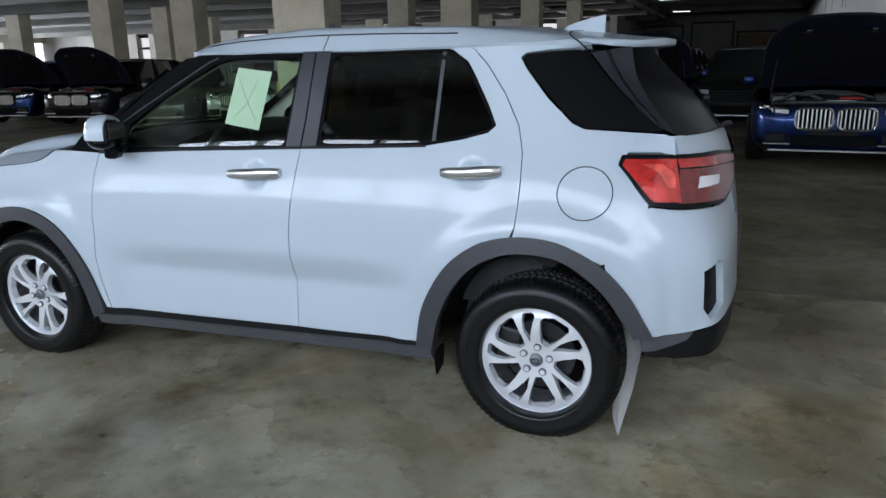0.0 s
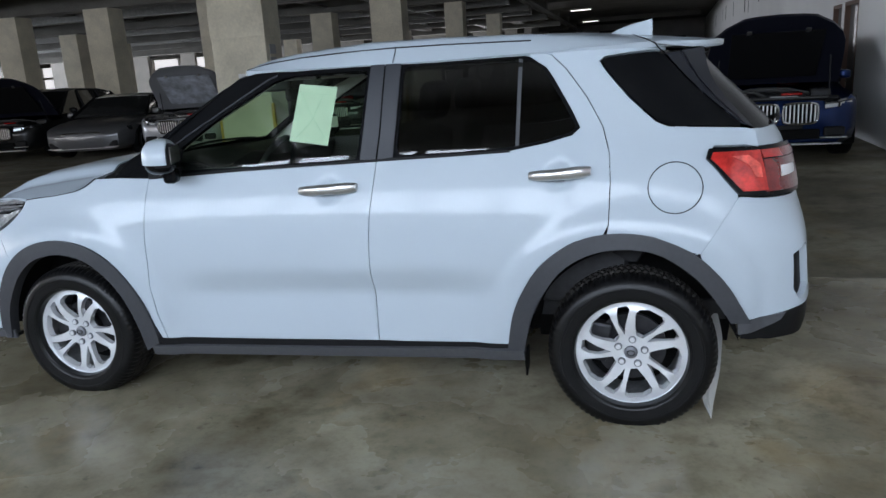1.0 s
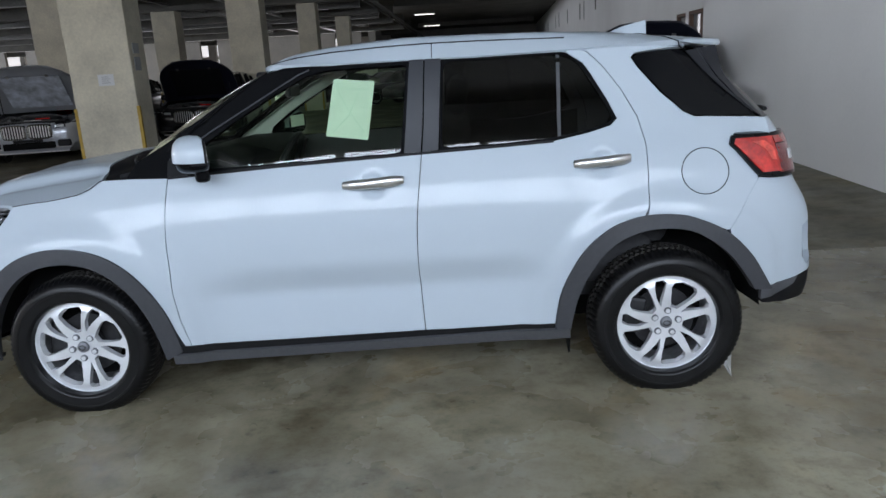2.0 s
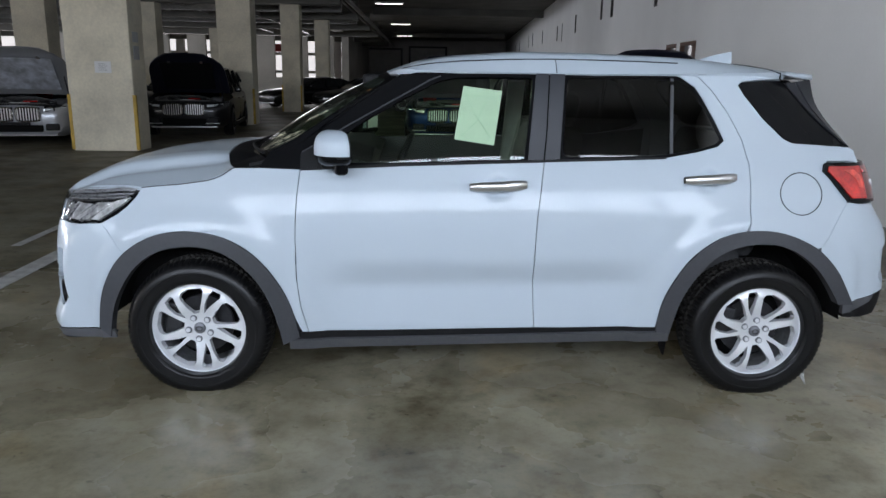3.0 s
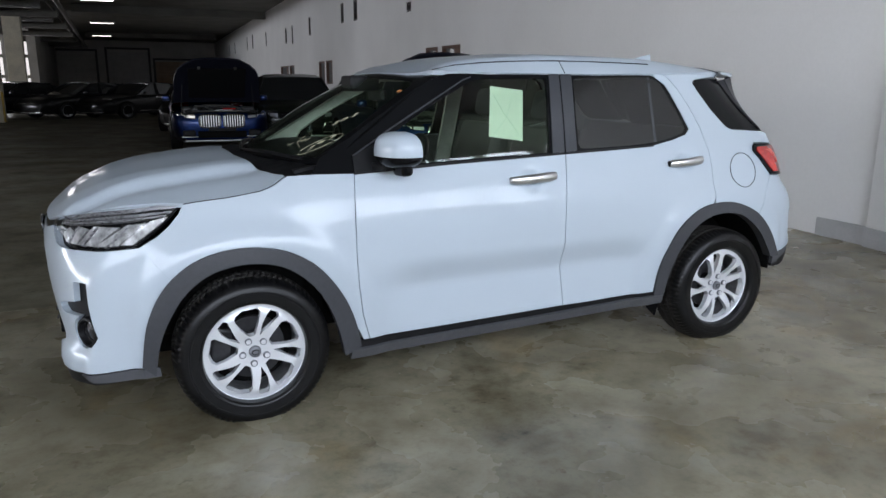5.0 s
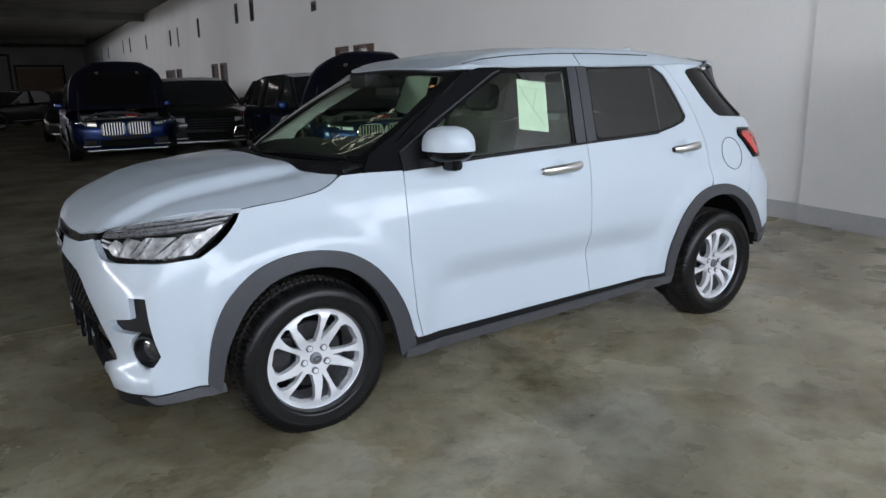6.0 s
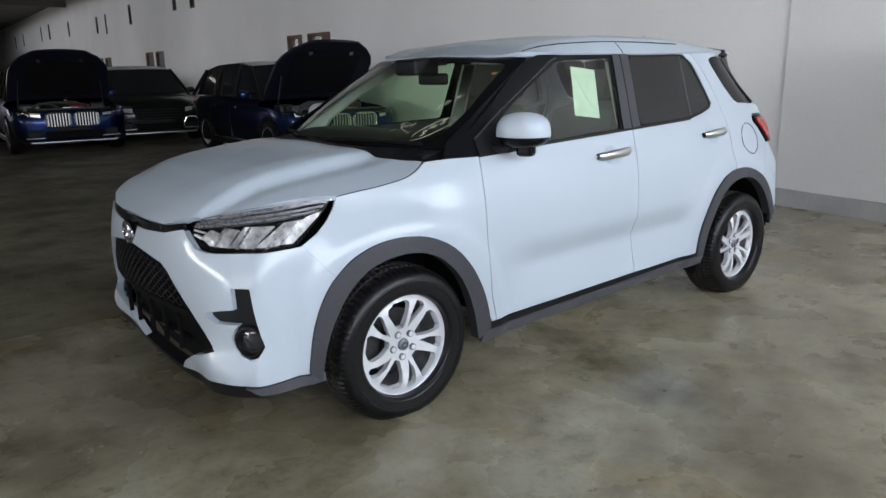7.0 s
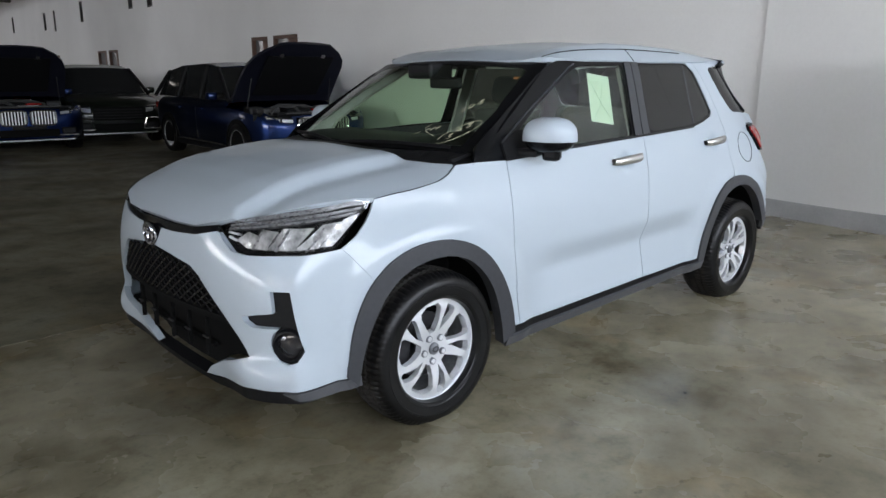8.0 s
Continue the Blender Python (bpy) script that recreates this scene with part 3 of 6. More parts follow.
def relief(x, z):
    """Outward relief of the side: wheel-arch flares, the hollow above the sill, the cups behind the door handles."""
    d = 0.0
    for wx, r0 in ((-1.262, 0.50), (1.262, 0.53)):
        r = math.hypot(x - wx, z - 0.27)
        d += 0.016 * (1 - smooth_step(r0, r0 + 0.09, r)) if z > 0.2 else 0
    span = smooth_step(-0.78, -0.5, x) * (1 - smooth_step(0.55, 0.85, x))
    crease = 0.505 + 0.012 * x
    d -= 0.040 * span * (max(0.0, min(1.0, (z - 0.31) / (crease - 0.31))) if z < crease else 1 - smooth_step(crease - 0.02, crease + 0.13, z) if z > crease + 0.0001 else 1.0)
    for hx, hz in HANDLES:
        q = math.hypot((x - hx) / 0.062, (z - hz) / 0.052)
        d -= 0.022 * (1 - smooth_step(0.35, 1.0, q))
    return d


def side(x, z, off=0.0):
    p = at_x(x, z)
    return Vector((x, p[1] - relief(x, z) - off, z))


def tucked(x, z):
    """The sill's face, leaning in towards its foot."""
    p = side(x, z)
    return Vector((x, p.y + 0.32 * max(0.0, 0.280 + 0.027 * x - z), z))


def round_end(s, z, off=0.0):
    """The shell by its girth from the front centre; minus is the right-hand side."""
    p = Vector(at_s(abs(s), z))
    if abs(s) > 0.95 and p.x < -1.2 or p.x > 1.2 and abs(s) < 4.35:
        p.y -= relief(p.x, z)
    if p.x < -1.5:
        wing = 0.040 * (1 - smooth_step(0.30, 0.42, z)) * smooth_step(0.35, 0.6, abs(s)) * (1 - smooth_step(0.80, 0.98, abs(s)))
        p.x -= wing
        p.y -= 0.4 * wing
    if s < 0:
        p.y = -p.y
    return p


def girth(x, z):
    """The girth at which the shell's side passes x."""
    c = zslice(z)
    return float(np.interp(x, c[60:240, 0], REF[60:240]))


def seam_line(points, n=6):
    """A side line (length, height) as girth and height."""
    out = []
    for (xa, za), (xb, zb) in zip(points, points[1:]):
        out += [(girth(xa + (xb - xa) * i / n, za + (zb - za) * i / n), za + (zb - za) * i / n) for i in range(n)]
    return out + [(girth(*points[-1]), points[-1][1])]


SEAM_R = [(1.504, 0.690), (1.634, 0.880)]
SEAM_F = [(-1.672, 0.760), (-1.642, 0.730), (-1.565, 0.630)]


def resample(outline, step, closed=True):
    out = []
    n = len(outline)
    for i in range(n if closed else n - 1):
        a, b = Vector(outline[i]), Vector(outline[(i + 1) % n])
        k = max(1, int(math.ceil((b - a).length / step)))
        out += [a.lerp(b, j / k) for j in range(k)]
    if not closed:
        out.append(Vector(outline[-1]))
    return out


def curve(points, step=0.03, closed=False):
    """A smooth line through plan points (Catmull-Rom)."""
    p = [Vector(q) for q in points]
    n = len(p)
    out = []
    for i in range(n if closed else n - 1):
        a, b = p[i], p[(i + 1) % n]
        c = p[(i - 1) % n] if closed or i else a
        d = p[(i + 2) % n] if closed or i + 2 < n else b
        k = max(2, int((b - a).length / step))
        for j in range(k):
            t = j / k
            out.append(0.5 * ((2 * a) + (b - c) * t + (2 * c - 5 * a + 4 * b - d) * t * t + (3 * a - c - 3 * b + d) * t ** 3))
    if not closed:
        out.append(p[-1])
    return [tuple(q) for q in out]


def shrunk(outline, gap):
    """The outline moved inwards by gap."""
    pts = [Vector(p) for p in outline]
    pts = [p for i, p in enumerate(pts) if (p - pts[i - 1]).length > 1e-5]
    area = sum(a.x * b.y - a.y * b.x for a, b in zip(pts, pts[1:] + pts[:1]))
    s = 1 if area > 0 else -1
    out = []
    n = len(pts)
    for i in range(n):
        e1, e2 = (pts[i] - pts[i - 1]).normalized(), (pts[(i + 1) % n] - pts[i]).normalized()
        n1, n2 = Vector((-e1.y, e1.x)), Vector((-e2.y, e2.x))
        m = n1 + n2
        m = m / max(0.5, m.length_squared / 2) if m.length > 1e-6 else n1
        out.append(pts[i] + m * gap * s)
    return out


def inside(p, poly):
    c = False
    for a, b in zip(poly, poly[1:] + poly[:1]):
        if (a[1] > p[1]) != (b[1] > p[1]) and p[0] < (b[0] - a[0]) * (p[1] - a[1]) / (b[1] - a[1]) + a[0]:
            c = not c
    return c


def sheet(outline, surf, step=0.035, holes=(), flange=0.018, gap=0.0, off=0.0, bm=None, flip=False, thick=0.0):
    """A pressed panel: the outline, in the surface's own two coordinates, filled, lifted on to the surface and folded in at its edges."""
    bm = bm or bmesh.new()
    loops = [resample(shrunk(outline, gap) if gap else outline, step)] + [resample(shrunk(h, -gap) if gap else h, step) for h in holes]
    pts, edges = [], []
    for lp in loops:
        k = len(pts)
        pts += lp
        edges += [(k + i, k + (i + 1) % len(lp)) for i in range(len(lp))]
    xs, ys = [p.x for p in loops[0]], [p.y for p in loops[0]]
    polys = [[tuple(p) for p in lp] for lp in loops]
    nx, ny = int((max(xs) - min(xs)) / step) + 1, int((max(ys) - min(ys)) / step) + 1
    rim = np.array([tuple(p) for p in pts])
    for i in range(nx):
        for j in range(ny + 1):
            q = (min(xs) + (i + 0.5 * (j % 2) + 0.25) * step, min(ys) + (j + 0.3) * step)
            if inside(q, polys[0]) and not any(inside(q, h) for h in polys[1:]) and ((rim - q) ** 2).sum(1).min() > (0.4 * step) ** 2:
                pts.append(Vector(q))
    v2, _, faces, *_ = delaunay_2d_cdt(pts, edges, [], 1, 1e-6)
    faces = [f for f in faces if inside(((v2[f[0]] + v2[f[1]] + v2[f[2]]) / 3), polys[0]) and not any(inside((v2[f[0]] + v2[f[1]] + v2[f[2]]) / 3, h) for h in polys[1:])]
    mir = Vector((1, -1, 1)) if flip else Vector((1, 1, 1))

    def lifted(p, depth=0.0):
        h = 0.004
        c = Vector(surf(p.x, p.y))
        n = (Vector(surf(p.x + h, p.y)) - Vector(surf(p.x - h, p.y))).cross(Vector(surf(p.x, p.y + h)) - Vector(surf(p.x, p.y - h)))
        n.normalize()
        return (c + n * (off - depth)) * mir

    top = [bm.verts.new(lifted(p)) for p in v2]
    made = []
    for f in faces:
        a, b, c = (v2[k] for k in f)
        f = f if (b - a).cross(c - a) > 0 else f[::-1]
        made.append(bm.faces.new([top[k] for k in (f[::-1] if flip else f)]))
    if flange:
        count = {}
        for f in faces:
            a, b, c = f
            if (v2[b] - v2[a]).cross(v2[c] - v2[a]) < 0:
                a, b, c = c, b, a
            for e in ((a, b), (b, c), (c, a)):
                count[tuple(sorted(e))] = (count.get(tuple(sorted(e)), (0,))[0] + 1, e)
        low = {}
        for key, (n, (a, b)) in count.items():
            if n == 1:
                for k in (a, b):
                    if k not in low:
                        low[k] = bm.verts.new(lifted(v2[k], flange))
                q = (top[b], top[a], low[a], low[b])
                bm.faces.new(q[::-1] if flip else q)
    loose = [v for v in bm.verts if not v.link_faces]
    bmesh.ops.delete(bm, geom=loose, context="VERTS")
    return bm


def rounded(outline, r):
    """The outline with its corners rounded off."""
    pts = [Vector(p) for p in outline]
    out = []
    for i, p in enumerate(pts):
        a, b = pts[i - 1] - p, pts[(i + 1) % len(pts)] - p
        d = min(r, 0.4 * a.length, 0.4 * b.length)
        u, v = p + a.normalized() * d, p + b.normalized() * d
        out += [tuple(u), tuple(0.25 * u + 0.5 * p + 0.25 * v), tuple(v)]
    return out


def mirrored(points):
    """A left-half outline from the middle line down and its right half, as one loop."""
    return list(points) + [(-s, z) for s, z in reversed(points) if abs(s) > 1e-6]


# outlines on the left side (length, height)
GAP_FRONT = [(-0.800, 1.004), (-0.812, 0.90), (-0.818, 0.80), (-0.820, 0.70), (-0.816, 0.53), (-0.801, 0.40), (-0.770, 0.284)]
GAP_MID = [(0.267, 1.055), (0.252, 0.93), (0.240, 0.83), (0.233, 0.73), (0.230, 0.60), (0.232, 0.50), (0.242, 0.306)]
GAP_REAR = [(0.905, 1.438), (0.965, 1.42), (1.022, 1.364), (1.096, 1.263), (1.158, 1.149), (1.183, 1.048), (1.186, 0.948), (1.180, 0.796), (1.170, 0.72)]
ARCH_F = [(-1.695, 0.30), (-1.668, 0.461), (-1.604, 0.592), (-1.510, 0.678), (-1.394, 0.726), (-1.261, 0.738), (-1.129, 0.715), (-1.018, 0.655), (-0.930, 0.562), (-0.864, 0.450), (-0.828, 0.345), (-0.812, 0.262)]
ARCH_F_IN = [(-1.648, 0.255), (-1.623, 0.386), (-1.577, 0.490), (-1.510, 0.582), (-1.410, 0.650), (-1.270, 0.676), (-1.140, 0.652), (-1.040, 0.582), (-0.968, 0.489), (-0.915, 0.360), (-0.884, 0.225)]
ARCH_R = [(0.790, 0.300), (0.813, 0.436), (0.858, 0.543), (0.935, 0.652), (1.060, 0.737), (1.197, 0.766), (1.338, 0.752), (1.480, 0.691), (1.584, 0.594), (1.650, 0.490), (1.684, 0.430)]
ARCH_R_IN = [(0.854, 0.285), (0.884, 0.420), (0.940, 0.541), (1.020, 0.637), (1.130, 0.694), (1.258, 0.707), (1.373, 0.682), (1.492, 0.598), (1.575, 0.492), (1.612, 0.432)]
BELT_F = [(-0.800, 1.004), (-0.540, 1.020), (-0.351, 1.029), (-0.029, 1.044), (0.267, 1.053)]
WIN_R = [(0.372, 1.412), (0.350, 1.070), (0.60, 1.075), (0.809, 1.086), (0.947, 1.108), (1.035, 1.132), (1.060, 1.150), (1.023, 1.222), (0.958, 1.330), (0.925, 1.383), (0.880, 1.410), (0.83, 1.418)]
WIN_F = [(-0.70, 1.034), (-0.655, 1.125), (-0.576, 1.178), (-0.493, 1.232), (-0.344, 1.316), (-0.200, 1.388), (-0.118, 1.405), (0.218, 1.410), (0.180, 1.058), (-0.029, 1.053), (-0.351, 1.040)]
QUARTER = [(1.155, 1.385), (1.168, 1.398), (1.247, 1.407), (1.35, 1.412), (1.378, 1.402), (1.390, 1.39), (1.460, 1.31), (1.551, 1.22), (1.617, 1.165), (1.664, 1.128), (1.50, 1.137), (1.399, 1.142), (1.357, 1.160), (1.264, 1.247), (1.18, 1.345)]
WIN_F, WIN_R, QUARTER = rounded(WIN_F, 0.02), rounded(WIN_R, 0.03), rounded(QUARTER, 0.03)


# openings of the wheel's face as radius and angle: one wide and one slim to each fifth
WINDOW_WIDE = [(0.070, 88), (0.070, 109), (0.110, 117), (0.160, 119), (0.178, 115), (0.188, 104), (0.189, 85), (0.178, 81), (0.125, 82)]
WINDOW_SLIM = [(0.072, 71), (0.120, 75), (0.163, 72), (0.189, 68.5), (0.190, 57.5), (0.178, 54.5), (0.140, 58.5), (0.100, 65)]
WHEEL_MESH = {}


def dished(u, v):
    """The wheel's face: hollow round the nuts, full at the spokes, low at the rim."""
    r = math.hypot(u, v)
    y = 0.012 - 0.020 * smooth_step(0.03, 0.14, r) + 0.010 * smooth_step(0.16, 0.205, r)
    return Vector((u, y, v))


def make_wheel(parent, wx, flip, turn):
    """A tyre on an alloy rim with brake disc, under the car."""
    sgn = 1 if flip else -1
    m0 = Matrix.Translation((wx, sgn * 0.80, 0.291)) @ Matrix.Diagonal((1, -sgn, 1, 1))
    w = new("wheel")
    w.parent = parent
    w.matrix_local = m0 if not flip else m0
    seg = 120
    tyre = bmesh.new()
    prof = [(0.208, 0.012), (0.214, -0.012), (0.221, -0.017), (0.2215, -0.0185), (0.226, -0.021), (0.2265, -0.0225), (0.240, -0.026), (0.252, -0.0265), (0.2525, -0.0285), (0.258, -0.0285), (0.2585, -0.0265), (0.268, -0.024), (0.278, -0.018), (0.288, -0.008), (0.294, 0.006), (0.298, 0.022), (0.299, 0.044), (0.292, 0.047), (0.292, 0.053), (0.300, 0.056), (0.301, 0.085), (0.293, 0.088), (0.293, 0.094),
            (0.301, 0.097), (0.300, 0.125), (0.292, 0.128), (0.292, 0.134), (0.299, 0.137), (0.294, 0.168), (0.276, 0.195), (0.245, 0.20), (0.212, 0.185)]
    rings = []
    for r, h in prof:
        row = []
        for j in range(seg * 2):
            a = math.tau * j / (seg * 2)
            rr = r
            if r > 0.286 and -0.01 < h < 0.17 and (j + 2 * (h > 0.05) + (h > 0.09)) % 3 == 0:
                rr = r - 0.0048
            rr = rr if rr < 0.225 else 0.225 + (rr - 0.225) * 1.27
            row.append(tyre.verts.new((rr * math.cos(a), h - 0.014, max(-0.289, rr * math.sin(a)))))
        rings.append(row)
    for a, b in zip(rings, rings[1:]):
        for j in range(seg * 2):
            k = (j + 1) % (seg * 2)
            tyre.faces.new((a[j], b[j], b[k], a[k]))
    bmesh.ops.recalc_face_normals(tyre, faces=tyre.faces[:])
    for f in tyre.faces:
        c = f.calc_center_median()
        f.material_index = 1 if math.hypot(c.x, c.z) > 0.300 and 0.0 < c.y < 0.155 else 0
    tyre = part("tyre", tyre, [RUBBER, TREAD], w, "black rubber tyre with dusty grooved tread", smooth=True)
    for poly in tyre.data.polygons:
        poly.use_smooth = poly.material_index == 0
    rim = bmesh.new()
    lathe(rim, [(0.196, 0.034), (0.204, 0.012), (0.207, 0.000), (0.209, -0.004), (0.214, -0.006), (0.2185, -0.002), (0.217, 0.008), (0.210, 0.014)], seg=72)
    bmesh.ops.recalc_face_normals(rim, faces=rim.faces[:])
    part("rim", rim, ALLOY, w, "bright silver alloy rim", smooth=True)
    barrel = bmesh.new()
    lathe(barrel, [(0.187, 0.165), (0.188, 0.07), (0.196, 0.0345)], seg=48)
    bmesh.ops.recalc_face_normals(barrel, faces=barrel.faces[:])
    part("barrel", barrel, BARREL, w, "grey inner barrel of the rim", smooth=True)
    if "face" not in WHEEL_MESH:
        holes = []
        for k in range(5):
            for ring in (WINDOW_WIDE, WINDOW_SLIM):
                holes.append([(r * math.cos(radians(a + 72 * k)), r * math.sin(radians(a + 72 * k))) for r, a in ring])
        outer = [(0.208 * math.cos(a), 0.208 * math.sin(a)) for a in (math.tau * j / 72 for j in range(72))]
        face = sheet(outer, dished, 0.011, holes=[rounded(h, 0.0035) for h in holes], flange=0.026)
        face = part("spoke_face", face, ALLOY, w, "machined silver face with five pairs of slanting spokes", smooth=True)
        WHEEL_MESH["face"] = face.data
    else:
        face = new("spoke_face", WHEEL_MESH["face"])
        face.parent = w
    face.matrix_local = Matrix.Rotation(radians(-turn), 4, "Y")
    hub = bmesh.new()
    lathe(hub, [(0.0, 0.03), (0.068, 0.032), (0.074, 0.045), (0.06, 0.09), (0.0, 0.09)], seg=40)
    bmesh.ops.recalc_face_normals(hub, faces=hub.faces[:])
    part("hub", hub, DARK_METAL, w, smooth=True)
    for k in range(5):
        a = radians(72 * k + 47 + turn)
        m = Matrix.Translation((0.052 * math.cos(a), 0, 0.052 * math.sin(a)))
        # seat in darker grey, with the recess shadow round the nut painted in
        seat = bmesh.new()
        lathe(seat, [(0.0, 0.0015), (0.0140, 0.0015), (0.0150, 0.005), (0.0150, 0.016)], m, 16)
        bmesh.ops.recalc_face_normals(seat, faces=seat.faces[:])
        seat = part("nut_seat", seat, NUT_GREY, w)
        nut = bmesh.new()
        lathe(nut, [(0.0, -0.002), (0.009, -0.002), (0.0112, 0.000), (0.0115, 0.0025)], m, 6)
        bmesh.ops.recalc_face_normals(nut, faces=nut.faces[:])
        part("wheel_nut", nut, ALLOY, seat)
    cap = bmesh.new()
    lathe(cap, [(0.0, -0.005), (0.018, -0.004), (0.024, 0.0), (0.026, 0.008)], seg=24)
    bmesh.ops.recalc_face_normals(cap, faces=cap.faces[:])
    part("centre_cap", cap, NUT_GREY, w, "silver round centre cap", smooth=True)
    ring = bmesh.new()
    tube(ring, [(0.014 * math.cos(q), -0.005, 0.010 * math.sin(q)) for q in (math.tau * j / 16 for j in range(16))], 0.002, 6, True)
    part("cap_emblem", ring, DARK_METAL, w)
    disc = bmesh.new()
    lathe(disc, [(0.0, 0.085), (0.07, 0.085), (0.075, 0.07), (0.135, 0.07), (0.135, 0.09), (0.0, 0.09)], seg=40)
    bmesh.ops.recalc_face_normals(disc, faces=disc.faces[:])
    part("brake_disc", disc, DARK_METAL, w, smooth=True)
    cal = boxed(-0.045, 0.045, 0.05, 0.11, -0.08, 0.08, 0.012)
    bmesh.ops.transform(cal, matrix=Matrix.Translation((-0.125, 0, 0.02)) @ Matrix.Rotation(radians(10), 4, "Y"), verts=cal.verts)
    part("brake_caliper", cal, DARK_METAL, w)
    back = bmesh.new()
    lathe(back, [(0.0, 0.15), (0.186, 0.15), (0.186, 0.155), (0.0, 0.155)], seg=32)
    part("back_plate", back, LINER, w)
    return w


car = thing("white_suv", pose(0, 0, 0), "pearl white compact crossover car parked on the concrete floor", "car")

for flip in (False, True):
    fender = curve(ARCH_F[2:11], 0.03)
    front_fender = ([(-1.497, 0.912), (-1.383, 0.928), (-1.283, 0.938), (-1.183, 0.954), (-1.138, 0.972), (-1.085, 1.006), (-0.97, 1.008)] + GAP_FRONT + [(-0.80, 0.284)]
                    + fender[::-1] + [(-1.565, 0.63), (-1.642, 0.73), (-1.672, 0.760), (-1.60, 0.80), (-1.553, 0.838), (-1.52, 0.875)])
    part("front_fender", sheet(front_fender[::-1], side, 0.03, gap=0.0018, flip=flip), PAINT, car, smooth=True)
    front_door = GAP_FRONT[::-1] + BELT_F[1:-1] + curve(GAP_MID, 0.04) + [(0.0, 0.300), (-0.4, 0.291)]
    fd = part("front_door", sheet(front_door, side, 0.02, gap=0.0018, flip=flip), PAINT, car, smooth=True)
    arch_r = curve(ARCH_R[:7], 0.03)
    rear_door = (curve(GAP_MID, 0.04) + [(0.5, 0.307)] + [(0.79, 0.312)] + arch_r[1:-8] + [(1.160, 0.756)] + GAP_REAR[-2::-1] + [(0.87, 1.428), (0.90, 1.405), (0.945, 1.375), (0.975, 1.33), (1.037, 1.222), (1.073, 1.148), (1.045, 1.122), (0.947, 1.097), (0.809, 1.073), (0.60, 1.063)])
    rd = part("rear_door", sheet(rear_door, side, 0.02, gap=0.0018, flip=flip), PAINT, car, smooth=True)
    quarter = (GAP_REAR[:-1] + [(1.172, 0.762)] + curve(ARCH_R[5:8], 0.03)[1:] + [(1.504, 0.690), (1.634, 0.880), (1.638, 0.908), (1.585, 0.971), (1.535, 1.040), (1.555, 1.062), (1.66, 1.060), (1.708, 1.052), (1.700, 1.11), (1.672, 1.120)]
               + [(1.50, 1.132), (1.395, 1.138), (1.350, 1.158), (1.257, 1.244), (1.172, 1.345), (1.146, 1.387), (1.163, 1.403), (1.247, 1.412), (1.35, 1.418), (1.39, 1.418), (1.38, 1.436), (1.2, 1.452), (1.0, 1.452)])
    part("quarter_panel", sheet(quarter[::-1], side, 0.03, gap=0.0018, flip=flip), PAINT, car, smooth=True)
    cap = [(1.417 + 0.096 * math.cos(a), 0.923 + 0.090 * math.sin(a)) for a in (math.tau * k / 48 for k in range(48))]
    seam = bmesh.new()
    ring = [side(x, z, 0.0005) for x, z in cap]
    tube(seam, [Vector((p.x, p.y * (-1 if flip else 1), p.z)) for p in ring], 0.0022, 6, True)
    if not flip:
        part("fuel_door_seam", seam, GAP, car)
    # black window surround, glass
    frame_out = [(-0.985, 1.006), (-0.937, 1.075), (-0.796, 1.152), (-0.709, 1.208), (-0.62, 1.262), (-0.458, 1.362), (-0.37, 1.404), (-0.30, 1.424), (-0.05, 1.428), (0.45, 1.431), (0.84, 1.432), (0.90, 1.414), (0.945, 1.383), (0.982, 1.33), (1.043, 1.222), (1.080, 1.146), (1.050, 1.118), (0.947, 1.092), (0.809, 1.068), (0.55, 1.058), (0.267, 1.048), (-0.351, 1.024), (-0.80, 1.0)]
    part("window_surround", sheet(frame_out[::-1], side, 0.04, holes=[WIN_F[::-1], WIN_R], flange=0.02, off=-0.004, flip=flip), GLOSS_BLACK, car, "gloss black pillars and window surround", smooth=True)
    strip = bmesh.new()
    tube(strip, [side(x, z, 0.0) * Vector((1, -1 if flip else 1, 1)) for x, z in ((-0.795, 1.075), (-0.70, 1.13), (-0.611, 1.184), (-0.47, 1.262), (-0.335, 1.337), (-0.235, 1.392), (-0.191, 1.408))], 0.0035, 6)
    part("frame_strip", strip, CLADDING, car, smooth=True)
    trim = [(-0.93, 1.03), (-0.90, 1.075), (-0.77, 1.15), (-0.60, 1.255), (-0.43, 1.36), (-0.32, 1.405), (-0.22, 1.405), (-0.344, 1.335), (-0.493, 1.255), (-0.60, 1.19), (-0.70, 1.12), (-0.75, 1.03)]
    part("pillar_trim", sheet(trim[::-1], side, 0.05, flange=0.02, off=-0.045, flip=flip), TRIM_LIGHT, car, "pale grey inner pillar trim", smooth=True)
    part("pillar_trim", sheet([(0.245, 1.41), (0.225, 0.9), (0.325, 0.9), (0.345, 1.41)], side, 0.06, flange=0.02, off=-0.045, flip=flip), TRIM_LIGHT, car, smooth=True)
    if not flip:
        film = [(0.232, 1.425), (0.195, 1.056), (0.262, 1.056), (0.275, 1.17), (0.29, 1.425)]
        part("pillar_film", sheet(film, side, 0.04, flange=0.002, off=0.002, flip=flip), PILLAR_FILM, car, "matt dark film on the door pillar", smooth=True)
        film = [(0.296, 1.425), (0.281, 1.17), (0.270, 1.056), (0.335, 1.062), (0.362, 1.425)]
        part("pillar_film", sheet(film, side, 0.04, flange=0.002, off=0.002, flip=flip), PILLAR_FILM, car, smooth=True)
    def pane(x, z):
        p = side(x, z)
        foot = 1.034 + 0.027 * (x + 0.7)
